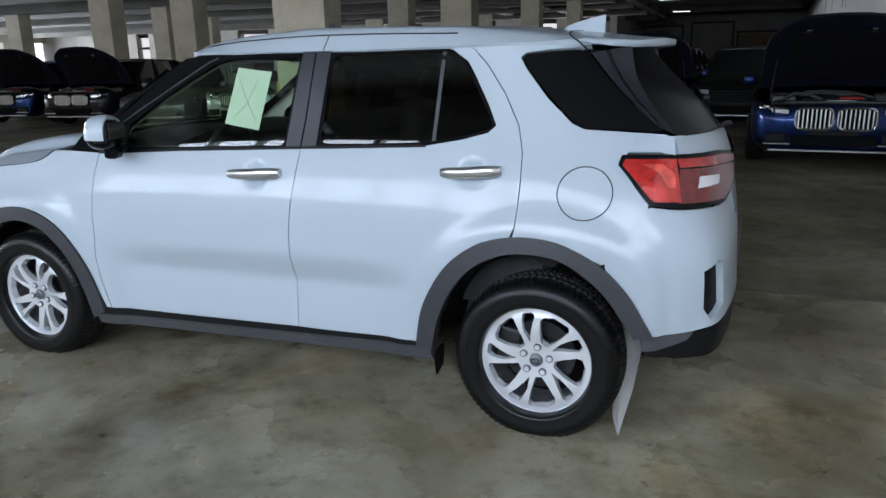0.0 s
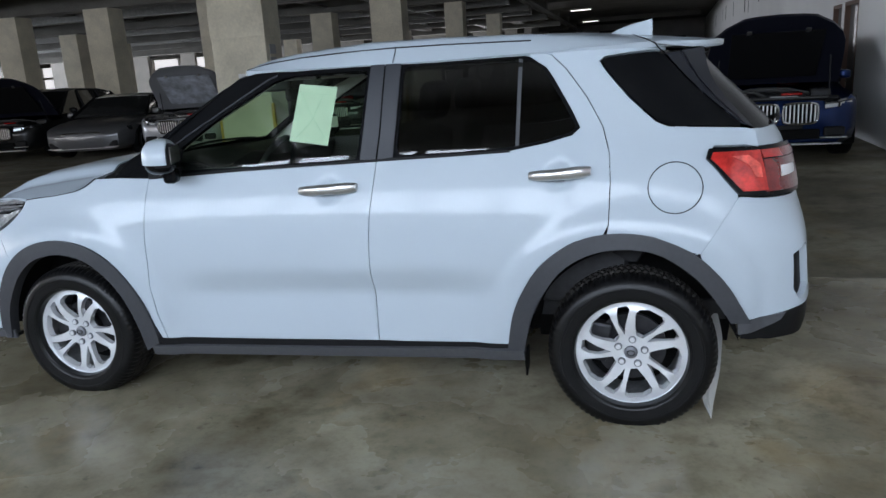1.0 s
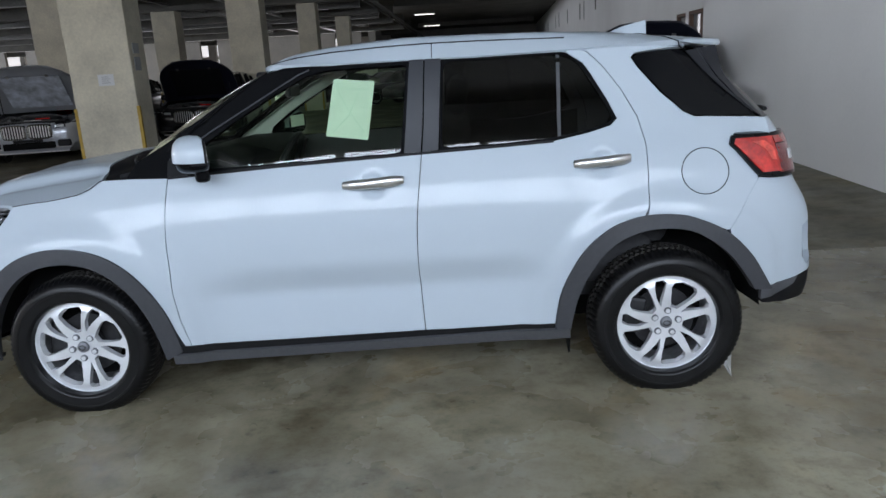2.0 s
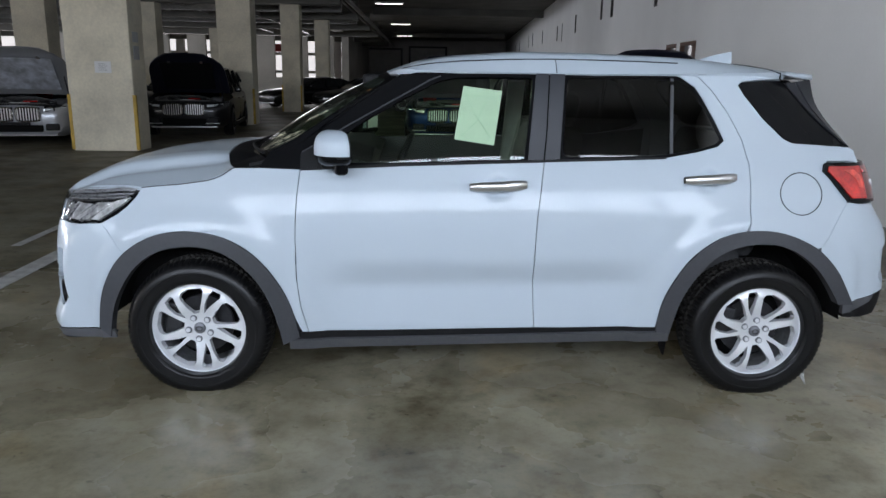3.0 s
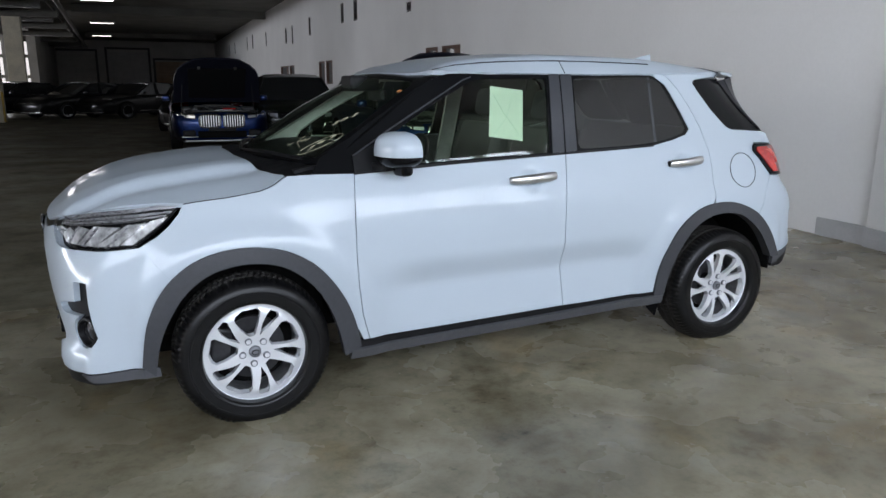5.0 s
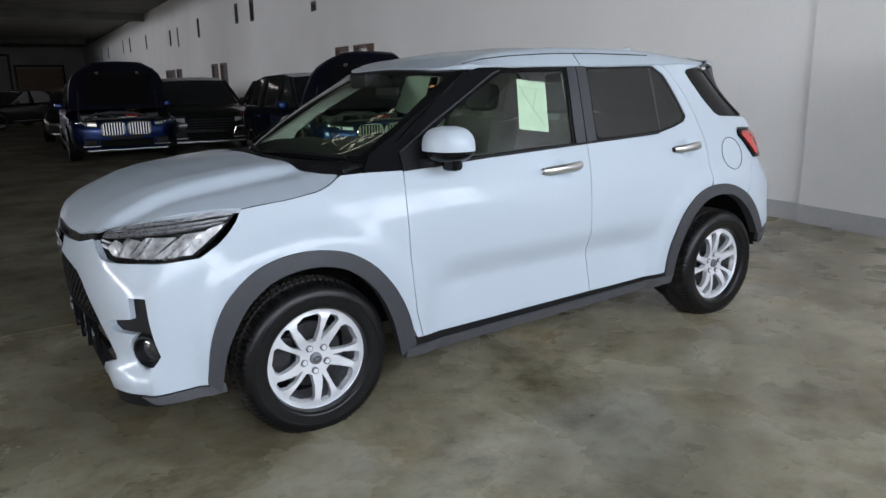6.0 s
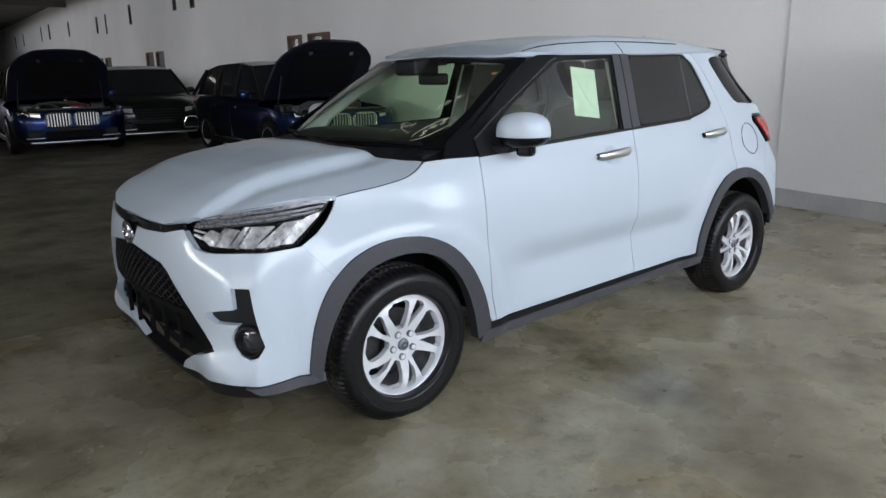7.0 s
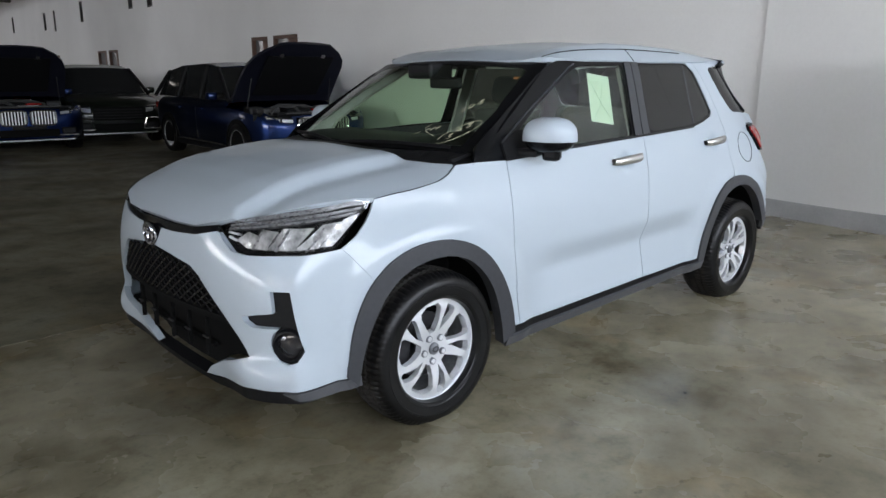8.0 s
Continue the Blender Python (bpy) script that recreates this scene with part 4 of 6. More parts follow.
        return Vector((p.x, p.y - 0.0048 * (1 - math.exp(-max(-0.01, z - foot) / 0.036)), z))

    def rear_pane(x, z):
        p = side(x, z)
        return Vector((p.x, p.y - 0.0040 * (1 - math.exp(-max(-0.01, z - 1.068 - 0.03 * (x - 0.35)) / 0.03)), z))

    part("front_window", sheet(WIN_F[::-1], pane, 0.05 if flip else 0.013, flange=0, off=-0.013, flip=flip), GLASS, car, "green-tinted front door glass", smooth=True).visible_shadow = False
    part("rear_window", sheet(WIN_R, rear_pane, 0.05 if flip else 0.014, flange=0, off=-0.010, flip=flip), PRIVACY, car, "dark privacy glass", smooth=True)
    part("window_divider", sheet([(0.838, 1.416), (0.828, 1.088), (0.842, 1.089), (0.853, 1.416)], side, 0.05, flange=0.01, off=-0.006, flip=flip), CLADDING, car)
    part("quarter_window", sheet(QUARTER[::-1], side, 0.04, flange=0.01, off=-0.004, flip=flip), GLOSS_BLACK, car, "black wrap-round rear quarter glass", smooth=True)
    belt = [(-0.80, 0.998), (-0.351, 1.022), (0.267, 1.046), (0.55, 1.056), (0.809, 1.066), (0.809, 1.074), (0.55, 1.066), (0.267, 1.056), (-0.351, 1.034), (-0.80, 1.009)]
    part("belt_moulding", sheet(belt, side, 0.05, flange=0.008, off=0.004, flip=flip), BLACK, car, smooth=True)
    # wheel arches and sill
    for outer, inner, end_a, end_b in ((ARCH_F, ARCH_F_IN, None, None), (ARCH_R, ARCH_R_IN, None, None)):
        ring = curve(outer, 0.03) + curve(inner, 0.03)[::-1]
        part("arch_cladding", sheet(ring[::-1], side, 0.03, flange=0.05, off=0.012, flip=flip), CLADDING, car, "matt dark grey plastic wheel arch", smooth=True)
    sill = [(-0.857, 0.205), (0.0, 0.229), (0.856, 0.254), (0.850, 0.300), (0.0, 0.272), (-0.855, 0.250)]
    part("sill_cladding", sheet(sill, tucked, 0.02, flange=0.06, off=0.016, flip=flip), SILL_GREY, car, "grey plastic sill strip", smooth=True)
    sill = [(-0.83, 0.2515), (0.0, 0.2735), (0.80, 0.3), (0.79, 0.318), (0.0, 0.300), (-0.76, 0.284), (-0.815, 0.284)]
    part("sill_cladding", sheet(sill, side, 0.04, flange=0.03, off=0.004, flip=flip), BLACK, car, smooth=True)
    trim = [(-0.79, 0.36), (0.22, 0.36), (0.235, 1.062), (-0.35, 1.052), (-0.62, 1.045), (-0.78, 1.03)]
    part("door_trim", sheet(trim, side, 0.10, flange=0.0, off=-0.034, flip=flip), FABRIC, car, "black inner door lining", smooth=True)
    trim = [(0.26, 0.36), (0.80, 0.36), (0.98, 0.72), (1.14, 0.80), (1.12, 1.12), (0.80, 1.08), (0.29, 1.066)]
    part("door_trim", sheet(trim, side, 0.10, flange=0.0, off=-0.034, flip=flip), FABRIC, car, smooth=True)
    # door handles
    for door, (x0, z0, x1, z1) in ((fd, (-0.063, 0.941, 0.188, 0.953)), (rd, (0.885, 0.979, 1.115, 0.992))):
        bm = bmesh.new()
        secs = []
        for i in range(13):
            t = i / 12
            x, z = x0 + (x1 - x0) * t, z0 + (z1 - z0) * t
            y = at_x(x, z)[1] - 0.012 - 0.026 * math.sin(math.pi * min(1, max(0, t * 1.0))) ** 0.5
            hh = 0.0205 * (0.72 + 0.28 * min(1, 8 * t, 8 * (1 - t)))
            if 0.62 < t:
                hh *= 1.12
            sec = [Vector((x, y + 0.014 * math.sin(a), z + hh * math.cos(a))) for a in (math.tau * j / 12 for j in range(13))]
            if flip:
                sec = [Vector((p.x, -p.y, p.z)) for p in sec]
            secs.append(sec)
        loft(bm, secs, close=False)
        bmesh.ops.holes_fill(bm, edges=bm.edges[:])
        bmesh.ops.recalc_face_normals(bm, faces=bm.faces[:])
        part("door_handle", bm, SATIN, door, "satin chrome door handle", smooth=True)
    # tail lamp, wrapped round the corner
    s = -1 if flip else 1

    def rear(pts):
        return [(q * s, z) for q, z in pts][:: (-1 if flip else 1)]

    tail = [(4.308, 1.018), (4.338, 1.048), (4.507, 1.046), (4.75, 1.040), (5.03, 1.016), (4.99, 0.982), (4.93, 0.943), (4.80, 0.888), (4.70, 0.868), (4.477, 0.878), (4.387, 0.887), (4.348, 0.945)]
    lamp = part("tail_lamp", sheet(rear(tail), round_end, 0.03, flange=0.03, off=0.016), GLOSS_BLACK, car, "red wrap-round tail lamp in black surround", smooth=True)
    part("red_lens", sheet(rear([(4.322, 1.014), (4.343, 1.033), (4.499, 1.031), (4.487, 0.896), (4.402, 0.899), (4.364, 0.950)]), round_end, 0.02, flange=0.006, off=0.022), RED_BRIGHT, lamp, smooth=True)
    part("red_lens", sheet(rear([(4.501, 1.030), (4.75, 1.026), (4.99, 1.006), (4.97, 0.986), (4.75, 0.996), (4.503, 1.003)]), round_end, 0.02, flange=0.006, off=0.022), RED, lamp, smooth=True)
    # pale red patch: the lamp's bright glint put into the colour
    part("lamp_glint", sheet(rear([(4.40, 1.016), (4.455, 1.016), (4.485, 0.985), (4.478, 0.940), (4.455, 0.945), (4.445, 0.985)]), round_end, 0.02, flange=0.003, off=0.0245), RED_PALE, lamp, smooth=True)
    part("smoked_lens", sheet(rear([(4.502, 0.999), (4.75, 0.992), (4.965, 0.980), (4.90, 0.937), (4.79, 0.900), (4.70, 0.882), (4.480, 0.891)]), round_end, 0.02, flange=0.006, off=0.020), SMOKE_RED, lamp, smooth=True)
    part("reversing_lens", sheet(rear([(4.550, 0.972), (4.665, 0.968), (4.650, 0.940), (4.540, 0.936)]), round_end, 0.02, flange=0.004, off=0.025), WHITE_LENS, lamp, smooth=True)
    # head lamp
    head = [(0.452, 0.838), (0.579, 0.868), (0.70, 0.893), (0.80, 0.908), (0.929, 0.917), (1.020, 0.910), (1.000, 0.870), (0.960, 0.815), (0.925, 0.765), (0.87, 0.757), (0.815, 0.755), (0.70, 0.753), (0.594, 0.750), (0.535, 0.757), (0.49, 0.79)]
    front = [(q * s, z) for q, z in head][:: (1 if flip else -1)]
    lamp = part("headlamp", sheet(front, round_end, 0.03, flange=0.02, off=-0.032), GLOSS_BLACK, car, "swept LED headlamp with black housing", smooth=True)
    lens = part("lens", sheet(front, round_end, 0.03, flange=0.012, off=0.002), LENS, lamp, smooth=True)
    lens.visible_shadow = False

    def lamp_bit(name, pts, mat, off):
        pts = [(q * s, z) for q, z in pts][:: (-1 if flip else 1)]
        return part(name, sheet(pts, round_end, 0.02, flange=0.02, off=off), mat, lamp, smooth=True)

    for k, pts in enumerate(([(0.562, 0.796), (0.600, 0.772), (0.672, 0.770), (0.700, 0.830), (0.655, 0.838), (0.640, 0.816), (0.600, 0.828)],
                             [(0.690, 0.771), (0.765, 0.770), (0.782, 0.806), (0.798, 0.842), (0.728, 0.842), (0.712, 0.800)],
                             [(0.782, 0.772), (0.846, 0.774), (0.872, 0.812), (0.902, 0.852), (0.832, 0.848), (0.806, 0.804)],
                             [(0.866, 0.778), (0.908, 0.776), (0.965, 0.850), (0.978, 0.874), (0.918, 0.860)])):
        mid = sum(q for q, z in pts) / len(pts)
        lamp_bit("reflector", [(mid + 1.2 * (q - mid), z) for q, z in pts], CRYSTAL, -0.014 - 0.004 * (k % 2))
    for k in range(3):
        a = 0.615 + 0.095 * k
        lamp_bit("lamp_rib", [(a, 0.768), (a + 0.007, 0.768), (a + 0.030, 0.800), (a + 0.040, 0.838), (a + 0.032, 0.838), (a + 0.022, 0.803)], LAMP_GREY, -0.012)
    lamp_bit("light_guide", [(0.505, 0.800), (0.545, 0.790), (0.552, 0.797), (0.510, 0.808)], REFLECTOR, -0.014)
    lamp_bit("light_guide", [(0.500, 0.816), (0.550, 0.812), (0.556, 0.819), (0.504, 0.824)], REFLECTOR, -0.014)
    lamp_bit("light_bar", [(0.50, 0.842), (0.60, 0.852), (0.80, 0.874), (0.985, 0.886), (0.990, 0.894), (0.80, 0.884), (0.60, 0.861), (0.50, 0.848)], LAMP_GREY, -0.018)
    lamp_bit("light_bar", [(0.52, 0.853), (0.70, 0.876), (0.90, 0.898), (1.0, 0.898), (1.005, 0.909), (0.90, 0.914), (0.70, 0.891), (0.52, 0.862)], LAMP_GREY, -0.010)
    lamp_bit("light_bar", [(0.50, 0.828), (0.60, 0.840), (0.80, 0.860), (0.965, 0.872), (0.97, 0.880), (0.80, 0.870), (0.60, 0.848), (0.50, 0.838)], LAMP_GREY, -0.016)
    # wheel wells
    for wx in (-1.262, 1.262):
        bm = bmesh.new()
        rows = []
        for k in range(25):
            a = 0.12 + (math.pi - 0.24) * k / 24
            rows.append([Vector((wx + 0.39 * math.cos(a), -0.79 * s, 0.30 + 0.40 * math.sin(a))), Vector((wx + 0.37 * math.cos(a), -0.45 * s, 0.30 + 0.38 * math.sin(a)))])
        loft(bm, rows, close=False)
        part("wheel_arch_liner", bm, LINER, car, smooth=True)
        bm = bmesh.new()
        ring = [bm.verts.new((wx + 0.39 * math.cos(a), -0.50 * s, max(0.24, 0.30 + 0.40 * math.sin(a)))) for a in (math.tau * j / 32 for j in range(32))]
        bm.faces.new(ring)
        part("wheel_arch_liner", bm, LINER, car)
        make_wheel(car, wx, flip, 0 if wx < 0 else 37)
    # small flap at the rear end of the sill
    flap = bmesh.new()
    loft(flap, [[Vector((x, -y * s, z)) for y, z in ((0.80, 0.27), (0.70, 0.27), (0.71, 0.19), (0.775, 0.165))] for x in (0.850, 0.858)])
    bmesh.ops.recalc_face_normals(flap, faces=flap.faces[:])
    part("mud_flap", flap, BLACK, car)
    # door mirror
    mir = new("door_mirror")
    mir.parent = car
    mir.matrix_local = Matrix.Translation((-0.65, -0.845 * s, 1.092)) @ Matrix.Diagonal((1, s, 1, 1)) @ Matrix.Rotation(radians(20), 4, "Z")
    mir["label"] = "white-capped door mirror on a black foot"

    def blob(rx, ry, rz, z_lo, z_hi, power=2.6, shift=(0, 0, 0)):
        bm = bmesh.new()
        rows = []
        n, mcount = 14, 28
        for i in range(n + 1):
            t = z_lo + (z_hi - z_lo) * i / n
            rad = max(0.02, (1 - abs(t) ** power)) ** (1 / power)
            row = []
            for j in range(mcount + 1):
                a = math.tau * j / mcount
                c, q = math.cos(a), math.sin(a)
                u, v = math.copysign(abs(c) ** 0.8, c), math.copysign(abs(q) ** 0.8, q)
                taper = 1 - 0.15 * (v > 0) * abs(v)
                row.append(Vector((rx * rad * u * taper + shift[0] + 0.03 * v * v * (v < 0), ry * rad * v + shift[1], rz * t + shift[2])))
            rows.append(row)
        loft(bm, rows)
        bmesh.ops.remove_doubles(bm, verts=bm.verts[:], dist=1e-4)
        bmesh.ops.recalc_face_normals(bm, faces=bm.faces[:])
        return bm

    cap = blob(0.072, 0.114, 0.090, -0.12, 0.999)
    for v in cap.verts:
        v.co.x = min(v.co.x, 0.050)
    part("cap", cap, PAINT, mir, "white painted cap", smooth=True)
    bezel = blob(0.068, 0.109, 0.086, -0.25, 0.998)
    for v in bezel.verts:
        v.co.x = max(0.0, min(v.co.x, 0.060))
    part("bezel", bezel, BLACK, mir, smooth=True)
    part("lower_shell", blob(0.068, 0.104, 0.06, -0.9, -0.18), GLOSS_BLACK, mir, smooth=True)
    part("foot", boxed(-0.03, 0.05, 0.04, 0.17, -0.080, -0.045, 0.012), BLACK, mir)
    part("camera_pod", boxed(0.005, 0.065, -0.045, 0.035, -0.098, -0.035, 0.018), GLOSS_BLACK, mir)
    part("mirror_glass", boxed(0.0585, 0.0615, -0.078, 0.074, -0.012, 0.058, 0.001), CHROME, mir)
    # black triangle that carries the mirror
    part("mirror_base", sheet([(-0.80, 1.006), (-0.66, 1.013), (-0.64, 1.12), (-0.70, 1.12), (-0.80, 1.07)][::1], side, 0.04, flange=0.012, off=0.006, flip=flip), BLACK, car, smooth=True)

# front bumper with its openings
half = [(0.0, 0.782), (0.16, 0.780), (0.327, 0.790), (0.455, 0.815), (0.49, 0.786), (0.532, 0.754), (0.594, 0.747), (0.70, 0.750), (0.815, 0.752), *seam_line(SEAM_F), (1.06, 0.56), (1.02, 0.46), (0.985, 0.32), (0.955, 0.292),
        (0.82, 0.288), (0.723, 0.284), (0.60, 0.280), (0.45, 0.258), (0.30, 0.226), (0.236, 0.214), (0.30, 0.265), (0.426, 0.332), (0.594, 0.388), (0.55, 0.45), (0.495, 0.512), (0.42, 0.585), (0.358, 0.645), (0.305, 0.674), (0.16, 0.695), (0.0, 0.712)]
pod = [(0.700, 0.632), (0.769, 0.632), (0.784, 0.555), (0.805, 0.470), (0.818, 0.425), (0.795, 0.388), (0.762, 0.378), (0.728, 0.388), (0.700, 0.418), (0.692, 0.450), (0.705, 0.482), (0.728, 0.503), (0.617, 0.499), (0.585, 0.515), (0.579, 0.532), (0.64, 0.546), (0.706, 0.556)]
pod_r = [(-a, z) for a, z in pod][::-1]
part("front_bumper", sheet(mirrored(half), round_end, 0.028, holes=[pod, pod_r], flange=0.03, gap=0.0004), PAINT, car, "white front bumper", smooth=True)
for q in (pod, pod_r):
    part("bumper_insert", sheet(q[::-1], round_end, 0.025, flange=0.0, off=-0.026), BLACK, car, smooth=True)
for s in (1, -1):
    c = Vector(at_s(0.755, 0.437))
    c.y *= s
    d = Vector((-0.80, -0.60 * s, 0)).normalized()
    m = Matrix.Translation(c - d * 0.012) @ d.to_track_quat("-Y", "Z").to_matrix().to_4x4()
    fog = bmesh.new()
    lathe(fog, [(0.062, 0.02), (0.058, -0.006), (0.050, -0.008), (0.044, 0.012)], m, 28)
    fog_ob = part("fog_lamp", fog, BLACK, car, "round fog lamp in a black ring", smooth=True)
    fog = bmesh.new()
    lathe(fog, [(0.0, 0.006), (0.03, 0.008), (0.045, 0.014)], m, 24)
    part("lens", fog, material("fog_lens", (0.025, 0.025, 0.028), 0.08, coat=0.6), fog_ob, smooth=True)
    # black trim between hood edge and bumper
strip = [(0.0, 0.812), (0.16, 0.808), (0.32, 0.818), (0.452, 0.838), (0.462, 0.812), (0.327, 0.786), (0.16, 0.776), (0.0, 0.778)]
part("nose_trim", sheet(mirrored(strip), round_end, 0.03, flange=0.01, off=-0.006), GLOSS_BLACK, car, smooth=True)
# emblem in its black bed
part("emblem_bed", sheet([(-0.085, 0.785), (0.085, 0.785), (0.06, 0.735), (0.012, 0.700), (-0.012, 0.700), (-0.06, 0.735)][::-1], round_end, 0.02, flange=0.004, off=0.003), GLOSS_BLACK, car, smooth=True)
em = bmesh.new()
nose = Vector((at_s(0, 0.748)[0] - 0.010, 0, 0.748))
for rx, rz, dz in ((0.060, 0.040, 0.0), (0.022, 0.038, 0.0), (0.040, 0.016, 0.020)):
    tube(em, [nose + Vector((0.004 * abs(math.cos(a)), rx * math.cos(a), rz * math.sin(a) + dz)) for a in (math.tau * j / 32 for j in range(32))], 0.006, 8, True)
part("emblem", em, material("emblem_chrome", (0.45, 0.46, 0.50), 0.22, 1.0), car, "chrome oval emblem", smooth=True)
# grille: dark back, ribs in a staggered mesh, lower intake
back = [(0.0, 0.716), (0.16, 0.699), (0.308, 0.678), (0.362, 0.648), (0.50, 0.514), (0.60, 0.386), (0.426, 0.325), (0.30, 0.26), (0.23, 0.205), (0.0, 0.20)]
part("grille_back", sheet(mirrored(back), round_end, 0.04, flange=0.0, off=-0.075), LINER, car, smooth=True)
bars = bmesh.new()


def in_grille(q, z):
    return 0.512 < z < 0.700 - 0.12 * abs(q) and abs(q) < 0.485 - (z - 0.51) * 1.0


for lean in (0.62, -0.62):
    for k in range(-18, 19):
        run = []
        for i in range(121):
            q = -0.60 + 0.01 * i
            z = 0.60 + lean * (q - 0.052 * k)
            if in_grille(q, z):
                p = round_end(q, z)
                u = (round_end(q + 0.01, z) - p).normalized()
                run.append(p - u.cross(Vector((0, 0, 1))).normalized() * 0.014)
            if run and (not in_grille(q, z) or i == 120):
                if len(run) > 1:
                    tube(bars, run, 0.0048, 5)
                run = []
bmesh.ops.recalc_face_normals(bars, faces=bars.faces[:])
part("grille_mesh", bars, GRILLE_BLACK, car, "glossy black diamond grille mesh")
for z, h, o in ((0.498, 0.012, -0.010), (0.33, 0.008, -0.04)):
    reach = 0.50 if z > 0.45 else 0.40 if z > 0.33 else 0.30
    part("grille_bar", sheet([(-reach, z - h), (reach, z - h), (reach, z + h), (-reach, z + h)], round_end, 0.04, flange=0.02, off=o), LINER, car, smooth=True)
for q in (-0.28, -0.12, 0.06, 0.20, 0.33):
    p = round_end(q, 0.43)
    part("plate_bracket", boxed(p.x + 0.012, p.x + 0.03, p.y - 0.007, p.y + 0.007, 0.33, 0.49, 0.004), LINER, car)
    part("bracket_clip", boxed(p.x + 0.004, p.x + 0.011, p.y - 0.03, p.y + 0.012, 0.40, 0.406), DARK_METAL, car)
# dark lip under the bumper, with its grey ends
lip = [(0.0, 0.205), (0.22, 0.206), (0.30, 0.209), (0.45, 0.252), (0.60, 0.275), (0.723, 0.279), (0.82, 0.282), (0.90, 0.276), (1.0, 0.262), (0.99, 0.246), (0.80, 0.238), (0.60, 0.226), (0.30, 0.180), (0.0, 0.176)]
part("front_lip", sheet(mirrored(lip), round_end, 0.04, flange=0.05, off=-0.006), BLACK, car, "black plastic lip under the bumper", smooth=True)
for s in (1, -1):
    end = [(0.74, 0.276), (0.82, 0.283), (0.955, 0.288), (1.015, 0.288), (1.015, 0.250), (0.90, 0.246), (0.80, 0.252)]
    part("lip_end", sheet([(a * s, z) for a, z in end][::-s], round_end, 0.03, flange=0.012, off=0.004), SILL_GREY, car, smooth=True)

# hood
HOOD_C = [(-2.06, 0.80), (-2.03, 0.812), (-1.995, 0.842), (-1.92, 0.893), (-1.75, 0.968), (-1.63, 1.0), (-1.43, 1.028), (-1.28, 1.040), (-1.15, 1.046), (-0.9, 1.055)]
HOOD_E = [(-2.06, 0.80), (-2.018, 0.812), (-1.964, 0.842), (-1.896, 0.872), (-1.71, 0.911), (-1.566, 0.919), (-1.49, 0.915), (-1.334, 0.932), (-1.20, 0.952), (-1.145, 0.976), (-1.10, 1.003), (-1.07, 1.010), (-0.9, 1.02)]
HOOD_W = [(-2.06, 0.10), (-2.018, 0.18), (-1.964, 0.43), (-1.896, 0.536), (-1.71, 0.672), (-1.566, 0.712), (-1.49, 0.735), (-1.334, 0.747), (-1.20, 0.748), (-1.145, 0.742), (-1.10, 0.732), (-1.07, 0.727), (-0.9, 0.72)]


def table(rows, x):
    return float(np.interp(x, [r[0] for r in rows], [r[1] for r in rows]))


def hood_at(x, y):
    c, e, w = table(HOOD_C, x), table(HOOD_E, x), table(HOOD_W, x)
    r = min(1.15, abs(y) / w)
    g = 1 - 0.10 * smooth_step(0.0, 0.5, r) if r < 0.5 else 0.90 - 0.90 * ((r - 0.5) / 0.5) ** 1.35
    a = abs(y)
    ridge = 0.015 - 0.031 * smooth_step(0.450, 0.512, a) + 0.016 * smooth_step(0.510, 0.61, a)
    fade = smooth_step(-2.0, -1.86, x) * (1 - 0.6 * smooth_step(-1.30, -1.12, x))
    return Vector((x, y, e + (c - e) * g + ridge * fade))


edge = [(-2.018, 0.0), (-2.016, -0.15), (-1.997, -0.314), (-1.962, -0.43), (-1.896, -0.534), (-1.80, -0.615), (-1.71, -0.668), (-1.566, -0.708), (-1.49, -0.730), (-1.383, -0.742), (-1.283, -0.745), (-1.20, -0.745), (-1.145, -0.739), (-1.105, -0.730), (-1.092, -0.722), (-1.098, -0.70), (-1.13, -0.62), (-1.18, -0.45), (-1.215, -0.2), (-1.22, 0.0)]
hood_loop = edge + [(x, -y) for x, y in edge[-2:0:-1]]
part("hood", sheet(hood_loop, hood_at, 0.019, flange=0.02, gap=0.002), PAINT, car, "white hood with two pressed folds", smooth=True)

for s in (1, -1):
    line = [side(x, z, 0.0006) for x, z in ((-1.495, 0.914), (-1.44, 0.921), (-1.383, 0.927), (-1.334, 0.931), (-1.283, 0.938), (-1.20, 0.951), (-1.168, 0.962), (-1.138, 0.975), (-1.10, 1.001), (-1.088, 1.006))]
    part("hood_seam", tube(bmesh.new(), [Vector((p.x, p.y * s, p.z)) for p in line], 0.0021, 6), GAP, car, smooth=True)

# windscreen: across (to the left) and up the slope
def screen_at(a, b):
    y = -a
    r = y / 0.62
    t = b / 0.66
    base = Vector((-1.13 + 0.20 * abs(r) ** 2.4, y * 1.06, 1.035 + 0.01 * abs(r)))
    top = Vector((-0.435 + 0.050 * r * r, y * 0.865, 1.434 - 0.020 * r * r))
    return base.lerp(top, t) + Vector((-0.02, 0, 0.022)) * (math.sin(math.pi * max(0, min(1, t))) * (1 - 0.5 * r * r))


full = [(-0.66, -0.01), (0.66, -0.01), (0.685, 0.30), (0.69, 0.50), (0.69, 0.66), (-0.69, 0.66), (-0.69, 0.50), (-0.685, 0.30)]
clear = [(-0.58, 0.03), (0.58, 0.03), (0.615, 0.25), (0.615, 0.57), (0.58, 0.605), (-0.58, 0.605), (-0.615, 0.57), (-0.615, 0.25)]
part("screen_border", sheet(full, screen_at, 0.06, holes=[clear], flange=0.006), GLOSS_BLACK, car, "black printed border of the windscreen", smooth=True)
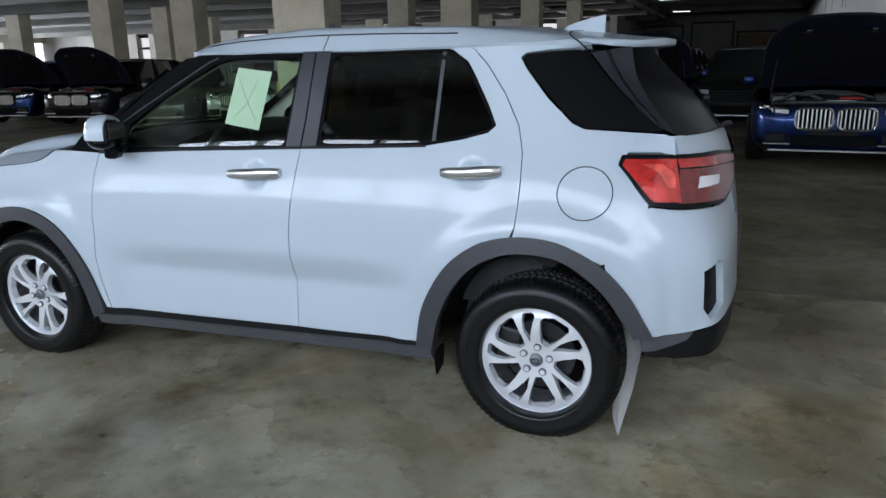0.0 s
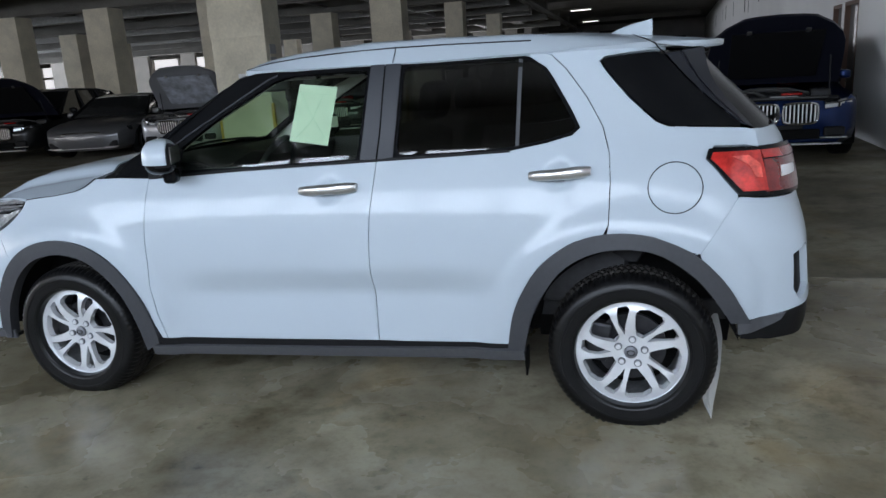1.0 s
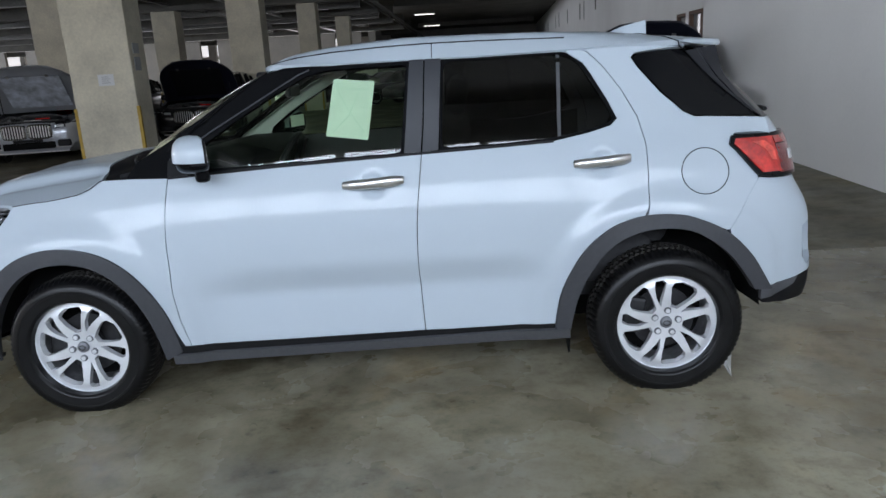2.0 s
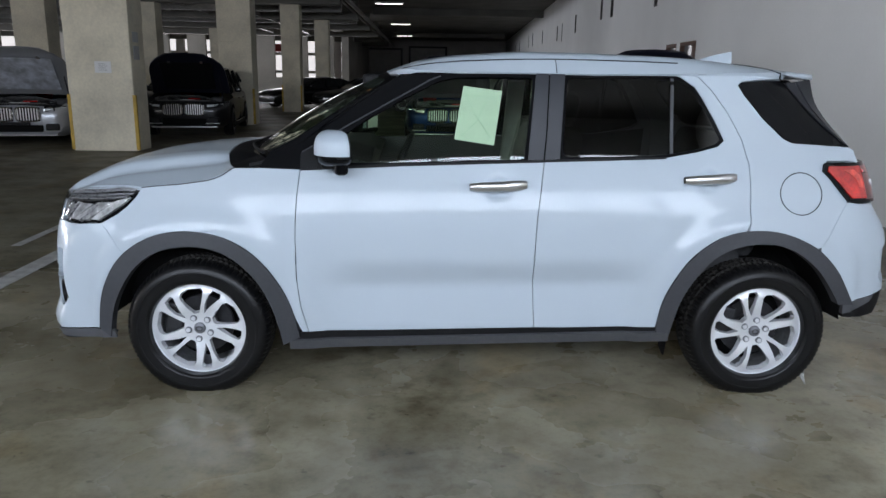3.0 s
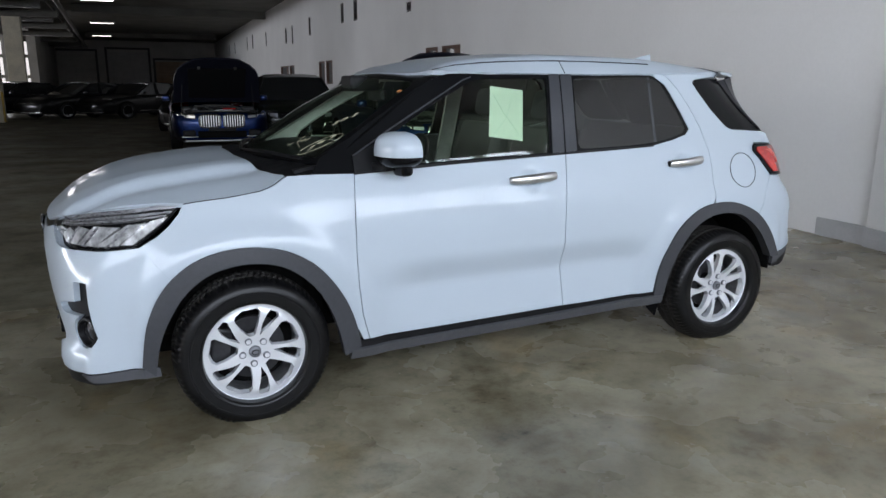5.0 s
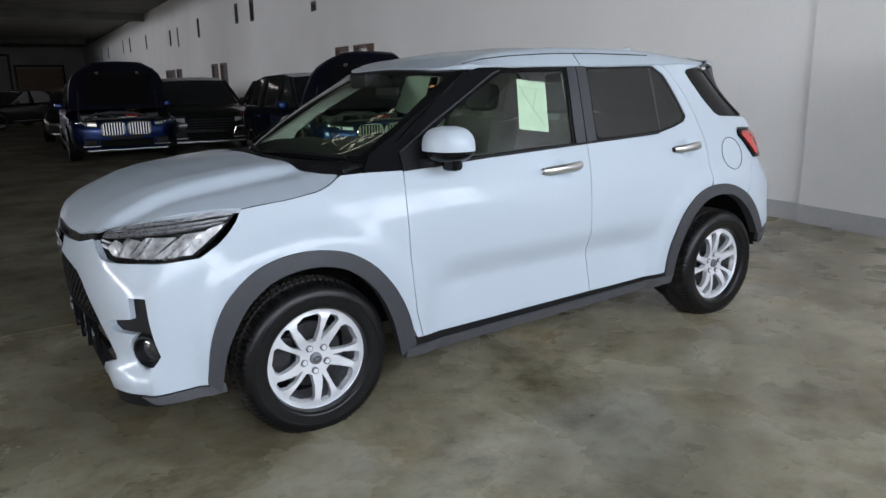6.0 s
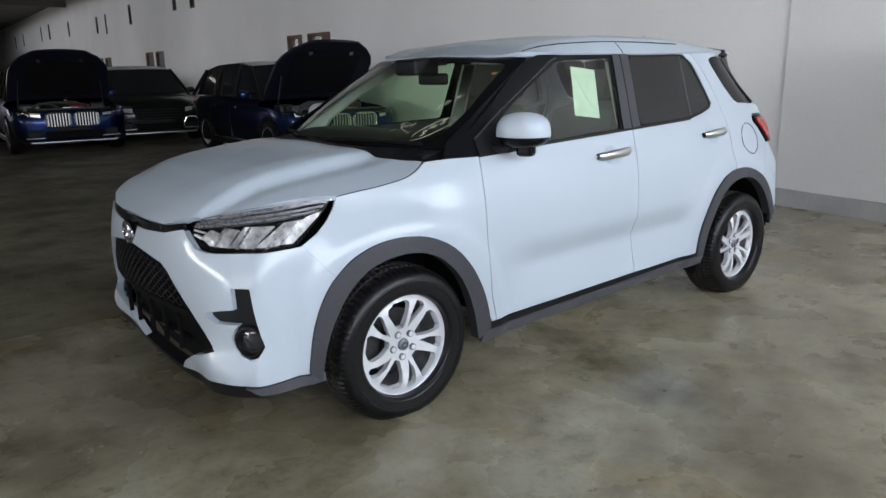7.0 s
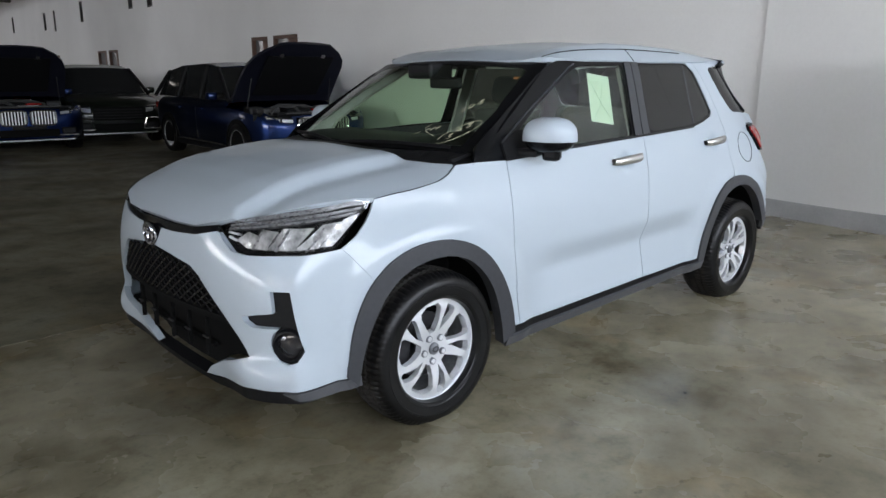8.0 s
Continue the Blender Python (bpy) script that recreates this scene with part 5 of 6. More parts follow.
part("windscreen", sheet(clear, screen_at, 0.06, flange=0.0, off=-0.001), SCREEN, car, "clear green-tinted windscreen", smooth=True).visible_shadow = False
cowl = bmesh.new()
rows = []
for i in range(37):
    y = -0.724 + 1.448 * i / 36
    r = abs(y) / 0.724
    xf = -1.232 + 0.135 * r ** 2.2
    xb = -1.125 + 0.225 * r ** 2.4
    drop = 0.030 * smooth_step(0.80, 1.0, r)
    zf, zb = hood_at(xf, y).z - 0.010, 1.040 - drop
    rows.append([Vector((xf - 0.03, y, zf - 0.02)), Vector((xf, y, zf + 0.002 - 0.2 * drop)), Vector((xf * 0.6 + xb * 0.4, y, zf + 0.014 - 0.5 * drop)), Vector((xb, y, zb)), Vector((xb + 0.05, y, zb - 0.02))])
loft(cowl, rows)
bmesh.ops.recalc_face_normals(cowl, faces=cowl.faces[:])
part("cowl", cowl, BLACK, car, smooth=True)
for y0, y1 in ((-0.56, 0.02), (0.02, 0.55)):
    w = bmesh.new()
    pts = []
    for i in range(9):
        t = i / 8
        pts.append(screen_at(-(y0 + (y1 - y0) * t), 0.0 + 0.02 * math.sin(t * math.pi)) + Vector((-0.015, 0, 0.016)))
    tube(w, pts, 0.008, 6)
    part("wiper", w, BLACK, car, smooth=True)

# roof
ROOF_Z = [(-0.60, 1.35), (-0.47, 1.402), (-0.41, 1.424), (-0.31, 1.459), (-0.20, 1.480), (-0.1, 1.492), (0.2, 1.514), (0.5, 1.512), (0.77, 1.505), (1.06, 1.493), (1.34, 1.462), (1.6, 1.432), (1.7, 1.42)]


def roof_at(x, y):
    z, a = table(ROOF_Z, x), abs(y)
    crown = z + 0.022 * (1 - (a / 0.47) ** 2) if a < 0.47 else z - (z - 1.428) * ((a - 0.47) / 0.142) ** 2.0
    rail = 0.010 * smooth_step(0.475, 0.50, a) * (1 - smooth_step(0.545, 0.56, a)) * smooth_step(-0.42, -0.25, x) * (1 - smooth_step(0.85, 1.1, x))
    return Vector((x, y, crown + rail))


edge = [(-0.455, 0.0), (-0.450, -0.2), (-0.430, -0.40), (-0.400, -0.50), (-0.36, -0.562), (-0.30, -0.600), (-0.1, -0.611), (0.5, -0.613), (0.95, -0.606), (1.2, -0.592), (1.34, -0.565), (1.42, -0.535), (1.50, -0.48), (1.57, -0.38), (1.63, -0.2), (1.64, 0.0)]
loop = edge + [(x, -y) for x, y in edge[-2:0:-1]]
part("roof", sheet(loop, roof_at, 0.035, flange=0.022), PAINT, car, "white roof with raised side rails and rear spoiler lip", smooth=True)
for s in (1, -1):
    bm = bmesh.new()
    tube(bm, [roof_at(x, -0.553 * s) + Vector((0, 0, 0.001)) for x in (-0.36, -0.25, -0.1, 0.1, 0.3, 0.5, 0.7, 0.88)], 0.003, 6)
    part("roof_seam", bm, GAP, car, smooth=True)
    bm = bmesh.new()
    tube(bm, [Vector((0.325, -y * s, roof_at(0.325, y).z + 0.0008)) for y in (0.553, 0.575, 0.595, 0.612)], 0.0016, 6)
    part("roof_seam", bm, GAP, car)
fin = bmesh.new()
rows = []
for i in range(12):
    t = i / 11
    x = 1.165 + 0.185 * t
    h = 0.078 * (t ** 0.7)
    wd = 0.032 * (1 - 0.35 * t) * min(1, 3 * t + 0.3)
    z0 = roof_at(x, 0).z - 0.004
    rows.append([Vector((x, -wd, z0)), Vector((x + 0.0, -wd * 0.55, z0 + h * 0.6)), Vector((x, -0.004, z0 + h)), Vector((x, 0.004, z0 + h)), Vector((x, wd * 0.55, z0 + h * 0.6)), Vector((x, wd, z0))])
loft(fin, rows)
bmesh.ops.recalc_face_normals(fin, faces=fin.faces[:])
part("aerial_fin", fin, PAINT, car, "white shark-fin aerial", smooth=True)

# painted flanges behind the bumper seams
for s in (1, -1):
    for line, w in ((SEAM_F, 0.022), (SEAM_R, 0.022)):
        g = seam_line(line)
        band = [(a - w, z - 0.004) for a, z in g] + [(a + w, z + 0.004) for a, z in reversed(g)]
        part("seam_flange", sheet([(a * s, z) for a, z in band][::s], round_end, 0.03, flange=0.0, off=-0.0025), PAINT, car, smooth=True)

    band = [(4.48, 1.052), (4.55, 1.050), (4.55, 1.112), (4.48, 1.112)]
    part("seam_flange", sheet([(a * s, z) for a, z in band][::s], round_end, 0.03, flange=0.0, off=-0.003), PAINT, car, smooth=True)

# rear bumper, tailgate
END = float(REF[-1])
half = [(END, 0.50), (5.0, 0.495), (4.733, 0.500), (4.68, 0.503), (4.60, 0.492), (4.507, 0.472), (4.42, 0.452), (4.285, 0.436), (4.235, 0.50), (4.17, 0.60), *seam_line(SEAM_R), (4.389, 0.884), (4.477, 0.874), (4.70, 0.862), (4.80, 0.882), (4.93, 0.80), (END, 0.79)]
for s in (1, -1):
    pts = [(a * s, z) for a, z in half][:: -s]
    rp = [(4.500, 0.670), (4.572, 0.702), (4.598, 0.690), (4.598, 0.545), (4.517, 0.502), (4.492, 0.540)]
    part("rear_bumper", sheet(pts, round_end, 0.03, holes=[[(a * s, z) for a, z in rp]], flange=0.025, gap=0.0008), PAINT, car, "white rear bumper corner", smooth=True)
    part("bumper_insert", sheet([(a * s, z) for a, z in rp][::s], round_end, 0.03, flange=0.0, off=-0.024), BLACK, car, smooth=True)
    low = [(END, 0.494), (5.0, 0.489), (4.733, 0.494), (4.60, 0.485), (4.507, 0.465), (4.42, 0.445), (4.30, 0.434), (4.31, 0.365), (4.42, 0.352), (4.56, 0.36), (4.75, 0.375), (END, 0.37)]
    part("rear_valance", sheet([(a * s, z) for a, z in low][::-s], round_end, 0.04, flange=0.05, off=-0.004), BLACK, car, "black plastic rear valance", smooth=True)
    corner = [(4.288, 0.436), (4.333, 0.440), (4.46, 0.462), (4.44, 0.432), (4.36, 0.395), (4.295, 0.385)]
    part("valance_end", sheet([(a * s, z) for a, z in corner][:: s], round_end, 0.03, flange=0.02, off=0.006), SILL_GREY, car, smooth=True)
    gate = [(END, 0.80), (4.93, 0.81), (4.94, 0.945), (4.995, 0.984), (5.04, 1.020), (4.75, 1.046), (4.516, 1.050), (4.518, 1.108), (4.60, 1.108), (END, 1.100)]
    part("tailgate", sheet([(a * s, z) for a, z in gate][:: -s], round_end, 0.035, flange=0.02), PAINT, car, "white tailgate", smooth=True)
    # side wing of the tailgate glass, hanging from the spoiler's corner
    front = [tuple(side(x, z, 0.002)) for x, z in ((1.388, 1.400), (1.462, 1.312), (1.550, 1.224), (1.615, 1.169), (1.664, 1.124))]
    back = [(1.525, -0.498, 1.418), (1.548, -0.520, 1.318), (1.602, -0.552, 1.230), (1.652, -0.577, 1.171), (1.698, -0.598, 1.118)]
    wing = bmesh.new()
    rows = []
    for fa, fb in zip(curve(front, 0.03), curve(back, 0.03)):
        a, b = Vector(fa), Vector(fb)
        row = [a + Vector((0.01, 0.03, 0)), a, a.lerp(b, 0.35) + Vector((0, -0.008, 0)), a.lerp(b, 0.40) + Vector((0, 0.002, 0)), a.lerp(b, 0.46) + Vector((0, -0.006, 0)), b, b + Vector((-0.012, 0.035, 0))]
        rows.append([Vector((p.x, p.y * s, p.z)) for p in row])
    loft(wing, rows, close=False)
    bmesh.ops.recalc_face_normals(wing, faces=wing.faces[:])
    part("gate_pillar", wing, WING_BLACK, car, "dark grey side wing of the tailgate glass", smooth=True)
    # painted spoiler corner over the wing
    corner = bmesh.new()
    rows = []
    for x, y, zl in ((1.36, -0.574, 1.438), (1.40, -0.566, 1.430), (1.46, -0.540, 1.422), (1.53, -0.490, 1.416), (1.580, -0.36, 1.418), (1.615, -0.2, 1.421), (1.623, 0.0, 1.423)):
        zt = roof_at(x, y).z
        row = [Vector((x - 0.10, y * 0.86, zl + 0.002)), Vector((x + 0.004, y - 0.003, zl)), Vector((x + 0.008, y - 0.006, zl + 0.010)), Vector((x + 0.004, y - 0.003, max(zt, zl + 0.014))), Vector((x - 0.03, y * 0.95, roof_at(x - 0.03, y * 0.95).z + 0.002))]
        rows.append([Vector((p.x, p.y * s, p.z)) for p in row])
    loft(corner, rows, close=False)
    bmesh.ops.recalc_face_normals(corner, faces=corner.faces[:])
    part("spoiler_edge", corner, PAINT, car, smooth=True)
    # gap between roof and tailgate, running down to the wing
    gap = [roof_at(x, y * s) + Vector((0, 0, 0.0005)) for x, y in curve([(1.262, -0.02), (1.266, -0.2), (1.276, -0.36), (1.292, -0.47), (1.318, -0.545), (1.345, -0.580)], 0.03)]
    gap += [Vector((p.x, p.y * s, p.z)) for p in (side(1.362, 1.420, 0.001), side(1.383, 1.404, 0.001))]
    part("tailgate_gap", tube(bmesh.new(), gap, 0.0026, 5), GLOSS_BLACK, car)
    glass = [(END, 1.104), (4.53, 1.112), (4.524, 1.20), (4.52, 1.30), (4.53, 1.41), (4.70, 1.418), (END, 1.425)]
    part("tailgate_glass", sheet([(a * s, z) for a, z in glass][:: s], round_end, 0.05, flange=0.01, off=-0.004), GLOSS_BLACK, car, "dark tailgate glass", smooth=True)
wip = tube(bmesh.new(), [(1.845, 0.05, 1.09), (1.872, -0.02, 1.112), (1.862, -0.14, 1.122), (1.835, -0.28, 1.122)], 0.010, 6)
part("rear_wiper", wip, BLACK, car, smooth=True)

# underbody and cabin
part("underbody", boxed(-1.50, 1.50, -0.48, 0.48, 0.25, 0.34, 0.03), LINER, car)
part("bulkhead", boxed(-1.86, -0.98, -0.60, 0.60, 0.34, 0.78, 0.03), LINER, car)
part("cabin_floor", boxed(-0.86, 1.70, -0.52, 0.52, 0.34, 0.42), FABRIC, car)
dash = bmesh.new()
rows = []
for i in range(17):
    y = -0.66 + 1.32 * i / 16
    hump = 0.05 * math.exp(-(((y + 0.34) / 0.17) ** 2))
    rows.append([Vector((-1.02, y, 0.60)), Vector((-1.04, y, 1.018)), Vector((-0.82, y, 1.058 + hump * 0.5)), Vector((-0.60, y, 1.060 + hump * 0.8)), Vector((-0.50, y, 1.02 + hump)), Vector((-0.58, y, 0.80)), Vector((-0.70, y, 0.60))])
loft(dash, rows)
bmesh.ops.recalc_face_normals(dash, faces=dash.faces[:])
part("dashboard", dash, BLACK, car, smooth=True)
wheel_c, tilt = Vector((-0.40, -0.34, 0.96)), radians(25)
st = bmesh.new()
ring = []
for j in range(36):
    a = math.tau * j / 36
    v = Vector((0, 0.18 * math.cos(a), 0.18 * math.sin(a)))
    v.rotate(Euler((0, tilt, 0)))
    ring.append(wheel_c + v)
tube(st, ring, 0.015, 8, True)
for a in (0, math.pi, 1.5 * math.pi):
    v = Vector((0, 0.175 * math.cos(a), 0.175 * math.sin(a)))
    v.rotate(Euler((0, tilt, 0)))
    tube(st, [wheel_c, wheel_c + v], 0.016, 6)
tube(st, [wheel_c, Vector((-0.62, -0.34, 0.86))], 0.04, 8)
part("steering_wheel", st, BLACK, car, smooth=True)
for y, x in ((-0.34, 0.02), (0.34, 0.02)):
    seat = new("front_seat")
    seat.parent = car
    seat.matrix_local = Matrix.Translation((x, y, 0.42))
    part("cushion", boxed(-0.26, 0.24, -0.24, 0.24, 0.05, 0.22, 0.05), FABRIC, seat, smooth=True)
    b = boxed(-0.07, 0.07, -0.23, 0.23, 0.0, 0.56, 0.05)
    bmesh.ops.transform(b, matrix=Matrix.Translation((0.24, 0, 0.18)) @ Matrix.Rotation(radians(14), 4, "Y"), verts=b.verts)
    part("backrest", b, FABRIC, seat, smooth=True)
    b = boxed(-0.05, 0.05, -0.13, 0.13, 0.0, 0.17, 0.045)
    bmesh.ops.transform(b, matrix=Matrix.Translation((0.385, 0, 0.76)) @ Matrix.Rotation(radians(10), 4, "Y"), verts=b.verts)
    part("headrest", b, FABRIC, seat, smooth=True)
    b = boxed(-0.085, 0.085, -0.245, 0.245, -0.01, 0.60, 0.05)
    bmesh.ops.transform(b, matrix=Matrix.Translation((0.24, 0, 0.18)) @ Matrix.Rotation(radians(14), 4, "Y"), verts=b.verts)
    part("seat_cover", b, SEAT_FILM, seat, "crumpled clear plastic seat cover", smooth=True)
part("rear_bench", boxed(0.75, 1.25, -0.62, 0.62, 0.42, 0.66, 0.05), FABRIC, car, smooth=True)
b = boxed(-0.08, 0.08, -0.62, 0.62, 0, 0.55, 0.05)
bmesh.ops.transform(b, matrix=Matrix.Translation((1.22, 0, 0.60)) @ Matrix.Rotation(radians(18), 4, "Y"), verts=b.verts)
part("rear_backrest", b, FABRIC, car, smooth=True)
part("headlining", sheet([(-0.36, -0.52), (1.4, -0.52), (1.4, 0.52), (-0.36, 0.52)], lambda x, y: roof_at(x, y) - Vector((0, 0, 0.045)), 0.12, flange=0), TRIM_LIGHT, car)
part("rear_view_mirror", boxed(-0.435, -0.405, -0.075, 0.155, 1.285, 1.345, 0.012), BLACK, car)
part("mirror_stem", boxed(-0.585, -0.425, -0.02, 0.16, 1.335, 1.415, 0.015), BLACK, car)
for y in (-0.34, 0.34):
    part("sun_visor", boxed(-0.34, -0.21, y - 0.17, y + 0.17, 1.385, 1.398, 0.006), TRIM_LIGHT, car)

# green paper sheet taped inside the driver's window
sheet_of_paper = sheet([(-0.130, 1.142), (0.046, 1.118), (0.082, 1.352), (-0.090, 1.372)], side, 0.03, flange=0.0, off=-0.013)
tagged(part("paper_sheet", sheet_of_paper, PAPER), "pale green creased paper sheet taped inside the car window", "paper")
ink = bmesh.new()


def stroke(bm, pts, surf, off, r):
    out = []
    for p in resample(pts, 0.02, False):
        h = 0.004
        n = (Vector(surf(p.x + h, p.y)) - Vector(surf(p.x - h, p.y))).cross(Vector(surf(p.x, p.y + h)) - Vector(surf(p.x, p.y - h))).normalized()
        out.append(Vector(surf(p.x, p.y)) + n * off)
    return tube(bm, out, r, 5)


for pts in ([(-0.085, 1.345), (-0.04, 1.255), (0.03, 1.15)], [(0.02, 1.325), (-0.03, 1.22), (-0.10, 1.155)], [(-0.08, 1.335), (0.06, 1.32)]):
    stroke(ink, pts, side, -0.0125, 0.0012)
part("paper_marks", ink, PAPER_INK, bpy.data.objects["paper_sheet"])

# chalk marker strokes on the windscreen
marks = bmesh.new()
oval = [(0.535 + 0.058 * math.cos(a) + 0.018 * math.sin(a), 0.115 + 0.060 * math.sin(a) + 0.045 * math.cos(a)) for a in (math.tau * j / 30 + 3.9 for j in range(28))]
stroke(marks, oval, screen_at, 0.001, 0.0010)


def squiggle(cx, cy, w, h, kind):
    """A small hand-drawn sign of the given kind."""
    shapes = {"hook": [(-0.4, 0.4), (0.3, 0.5), (-0.2, 0.0), (0.4, -0.1), (0.0, -0.5), (-0.4, -0.4)], "ring": [(0.0, 0.5), (-0.4, 0.1), (-0.2, -0.5), (0.3, -0.3), (0.4, 0.3), (0.0, 0.5)],
              "wave": [(-0.5, -0.3), (-0.3, 0.4), (-0.1, -0.3), (0.1, 0.4), (0.3, -0.3), (0.5, 0.4)]}
    stroke(marks, [(cx + w * u, cy + h * v + 0.35 * w * u) for u, v in shapes[kind]], screen_at, 0.001, 0.0011)


for cx, cy, kind in ((0.482, 0.252, "hook"), (0.503, 0.282, "ring"), (0.530, 0.315, "hook"), (0.512, 0.085, "hook"), (0.530, 0.125, "wave"), (0.556, 0.158, "hook")):
    squiggle(cx, cy, 0.020, 0.030, kind)
squiggle(0.42, 0.125, 0.05, 0.026, "wave")
stroke(marks, [(0.45, 0.082), (0.405, 0.105), (0.385, 0.13), (0.40, 0.15)], screen_at, 0.001, 0.0011)
stroke(marks, [(0.355, 0.088), (0.38, 0.105)], screen_at, 0.001, 0.0010)
part("inspection_sticker", sheet([(0.575, 0.512), (0.60, 0.512), (0.60, 0.532), (0.575, 0.532)], screen_at, 0.03, flange=0.0, off=-0.004), STICKER, car, "small orange sticker inside the windscreen")
part("chalk_marks", marks, MARKER, car, "yellow hand-drawn marker strokes on the windscreen", smooth=True)

# torn protective film hanging behind the rear wheel
film = bmesh.new()
rows = []
EDGE_A = [(0.0, 1.567), (0.06, 1.540), (0.16, 1.545), (0.28, 1.56), (0.42, 1.572)]
EDGE_B = [(0.0, 1.569), (0.04, 1.580), (0.16, 1.616), (0.28, 1.640), (0.37, 1.628), (0.42, 1.625)]
for i in range(19):
    z = 0.002 + 0.405 * i / 18
    xa, xb = table(EDGE_A, z) - 0.07 * z, table(EDGE_B, z) - 0.07 * z
    y = -0.735 + 0.62 * z + 0.006 * math.sin(30 * z)
    rows.append([Vector((xa + (xb - xa) * k / 4, y + 0.006 * math.sin(k * 1.7 + 14 * z), z)) for k in range(5)])
loft(film, rows, close=False)
tagged(part("torn_film", film, FILM, smooth=True), "torn strip of grey protective film hanging behind the rear wheel", "plastic film")

strip = bmesh.new()
rows = []
for i in range(9):
    t = i / 8
    rows.append([Vector((1.952 - 0.012 * t, 0.02 - 0.20 * t + d, 0.71 - 0.42 * t)) for d in (-0.04, 0.0, 0.04)])
loft(strip, rows, close=False)
part("bumper_film", strip, FILM, car, "loose strip of protective film on the rear bumper", smooth=True)

# ---- the parked cars round the white one ----
DARK_GLASS = material("dark_car_glass", (0.02, 0.022, 0.024), 0.06, coat=0.5)
LAMP_CLEAR = material("lamp_clear", (0.75, 0.77, 0.80), 0.15, 0.4, coat=1.0)
HOSE = textured(material("engine_plastic", (0.055, 0.055, 0.055), 0.4), 20.0, 0.2)
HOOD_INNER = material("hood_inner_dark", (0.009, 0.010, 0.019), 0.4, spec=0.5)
SILVER_LINER = textured(material("bare_hood_lining", (0.52, 0.55, 0.62), 0.4, 0.3), 4.0, 0.5, 0.1, 12.0)
COLOURS = {
    "deep blue": car_paint("deep_blue_paint", (0.013, 0.030, 0.112), 0.34, 1.0, 0.15),
    "black": car_paint("black_paint", (0.008, 0.008, 0.009), 0.3),
    "dark grey": car_paint("dark_grey_paint", (0.17, 0.172, 0.18), 0.3, 0.5, 0.1),
    "silver": car_paint("silver_paint", (0.42, 0.43, 0.46), 0.3, 0.5, 0.1),
    "dark green": car_paint("dark_green_paint", (0.008, 0.011, 0.008), 0.3),
    "brown": car_paint("brown_paint", (0.10, 0.055, 0.025), 0.35),
}
SUV = [(-2.36, 0.60, 0.34, 0.70, 0.76), (-2.30, 0.78, 0.26, 0.80, 0.87), (-2.12, 0.90, 0.22, 0.91, 0.98), (-1.6, 0.945, 0.22, 0.99, 1.05), (-1.05, 0.95, 0.22, 1.03, 1.09), (-0.5, 0.95, 0.23, 1.05, 1.07), (0.4, 0.955, 0.24, 1.06, 1.08),
       (1.3, 0.955, 0.24, 1.07, 1.09), (1.95, 0.92, 0.28, 1.06, 1.10), (2.25, 0.85, 0.34, 1.01, 1.06), (2.36, 0.68, 0.42, 0.93, 0.97)]
SEDAN = [(-2.42, 0.55, 0.30, 0.58, 0.62), (-2.36, 0.76, 0.22, 0.66, 0.72), (-2.15, 0.88, 0.19, 0.76, 0.82), (-1.6, 0.92, 0.18, 0.85, 0.90), (-1.0, 0.92, 0.18, 0.90, 0.96), (-0.4, 0.925, 0.19, 0.92, 0.94), (0.5, 0.93, 0.19, 0.94, 0.96),
         (1.4, 0.925, 0.20, 0.95, 0.99), (2.0, 0.90, 0.24, 0.95, 1.02), (2.35, 0.80, 0.32, 0.88, 0.96), (2.44, 0.62, 0.40, 0.80, 0.86)]
TYRE_MESH = {}


def road_wheel(parent, x, y, r, side_sign):
    w = new("wheel")
    w.parent = parent
    w.matrix_local = Matrix.Translation((x, y, r - 0.006)) @ Matrix.Diagonal((1, side_sign, 1, 1))
    if r not in TYRE_MESH:
        bm = bmesh.new()
        lathe(bm, [(r * 0.66, 0.02), (r * 0.72, -0.015), (r * 0.86, -0.022), (r * 0.95, -0.01), (r, 0.02), (r, 0.18), (r * 0.93, 0.21), (r * 0.66, 0.2)], seg=40)
        bmesh.ops.recalc_face_normals(bm, faces=bm.faces[:])
        t = part("tyre", bm, RUBBER, w, smooth=True)
        bm = bmesh.new()
        lathe(bm, [(r * 0.60, 0.03), (r * 0.66, -0.008), (r * 0.69, 0.0), (r * 0.64, 0.02), (r * 0.60, 0.16)], seg=36)
        lathe(bm, [(0.0, 0.0), (0.05, 0.0), (0.065, 0.02), (0.0, 0.06)], seg=16)
        for k in range(10):
            a = math.tau * k / 10
            m = Matrix.Rotation(a, 4, "Y")
            before = len(bm.verts)
            box(bm, 0.04, r * 0.645, 0.004, 0.03, -0.016, 0.016)
            bm.verts.ensure_lookup_table()
            bmesh.ops.transform(bm, matrix=m, verts=bm.verts[before:])
        bmesh.ops.recalc_face_normals(bm, faces=bm.faces[:])
        rim = part("rim", bm, ALLOY, w)
        bm = bmesh.new()
        lathe(bm, [(0.0, 0.10), (r * 0.6, 0.10), (r * 0.6, 0.105), (0.0, 0.105)], seg=24)
        back = part("back_plate", bm, LINER, w)
        TYRE_MESH[r] = (t.data, rim.data, back.data)
    else:
        for name, me in zip(("tyre", "rim", "back_plate"), TYRE_MESH[r]):
            new(name, me).parent = w
    return w


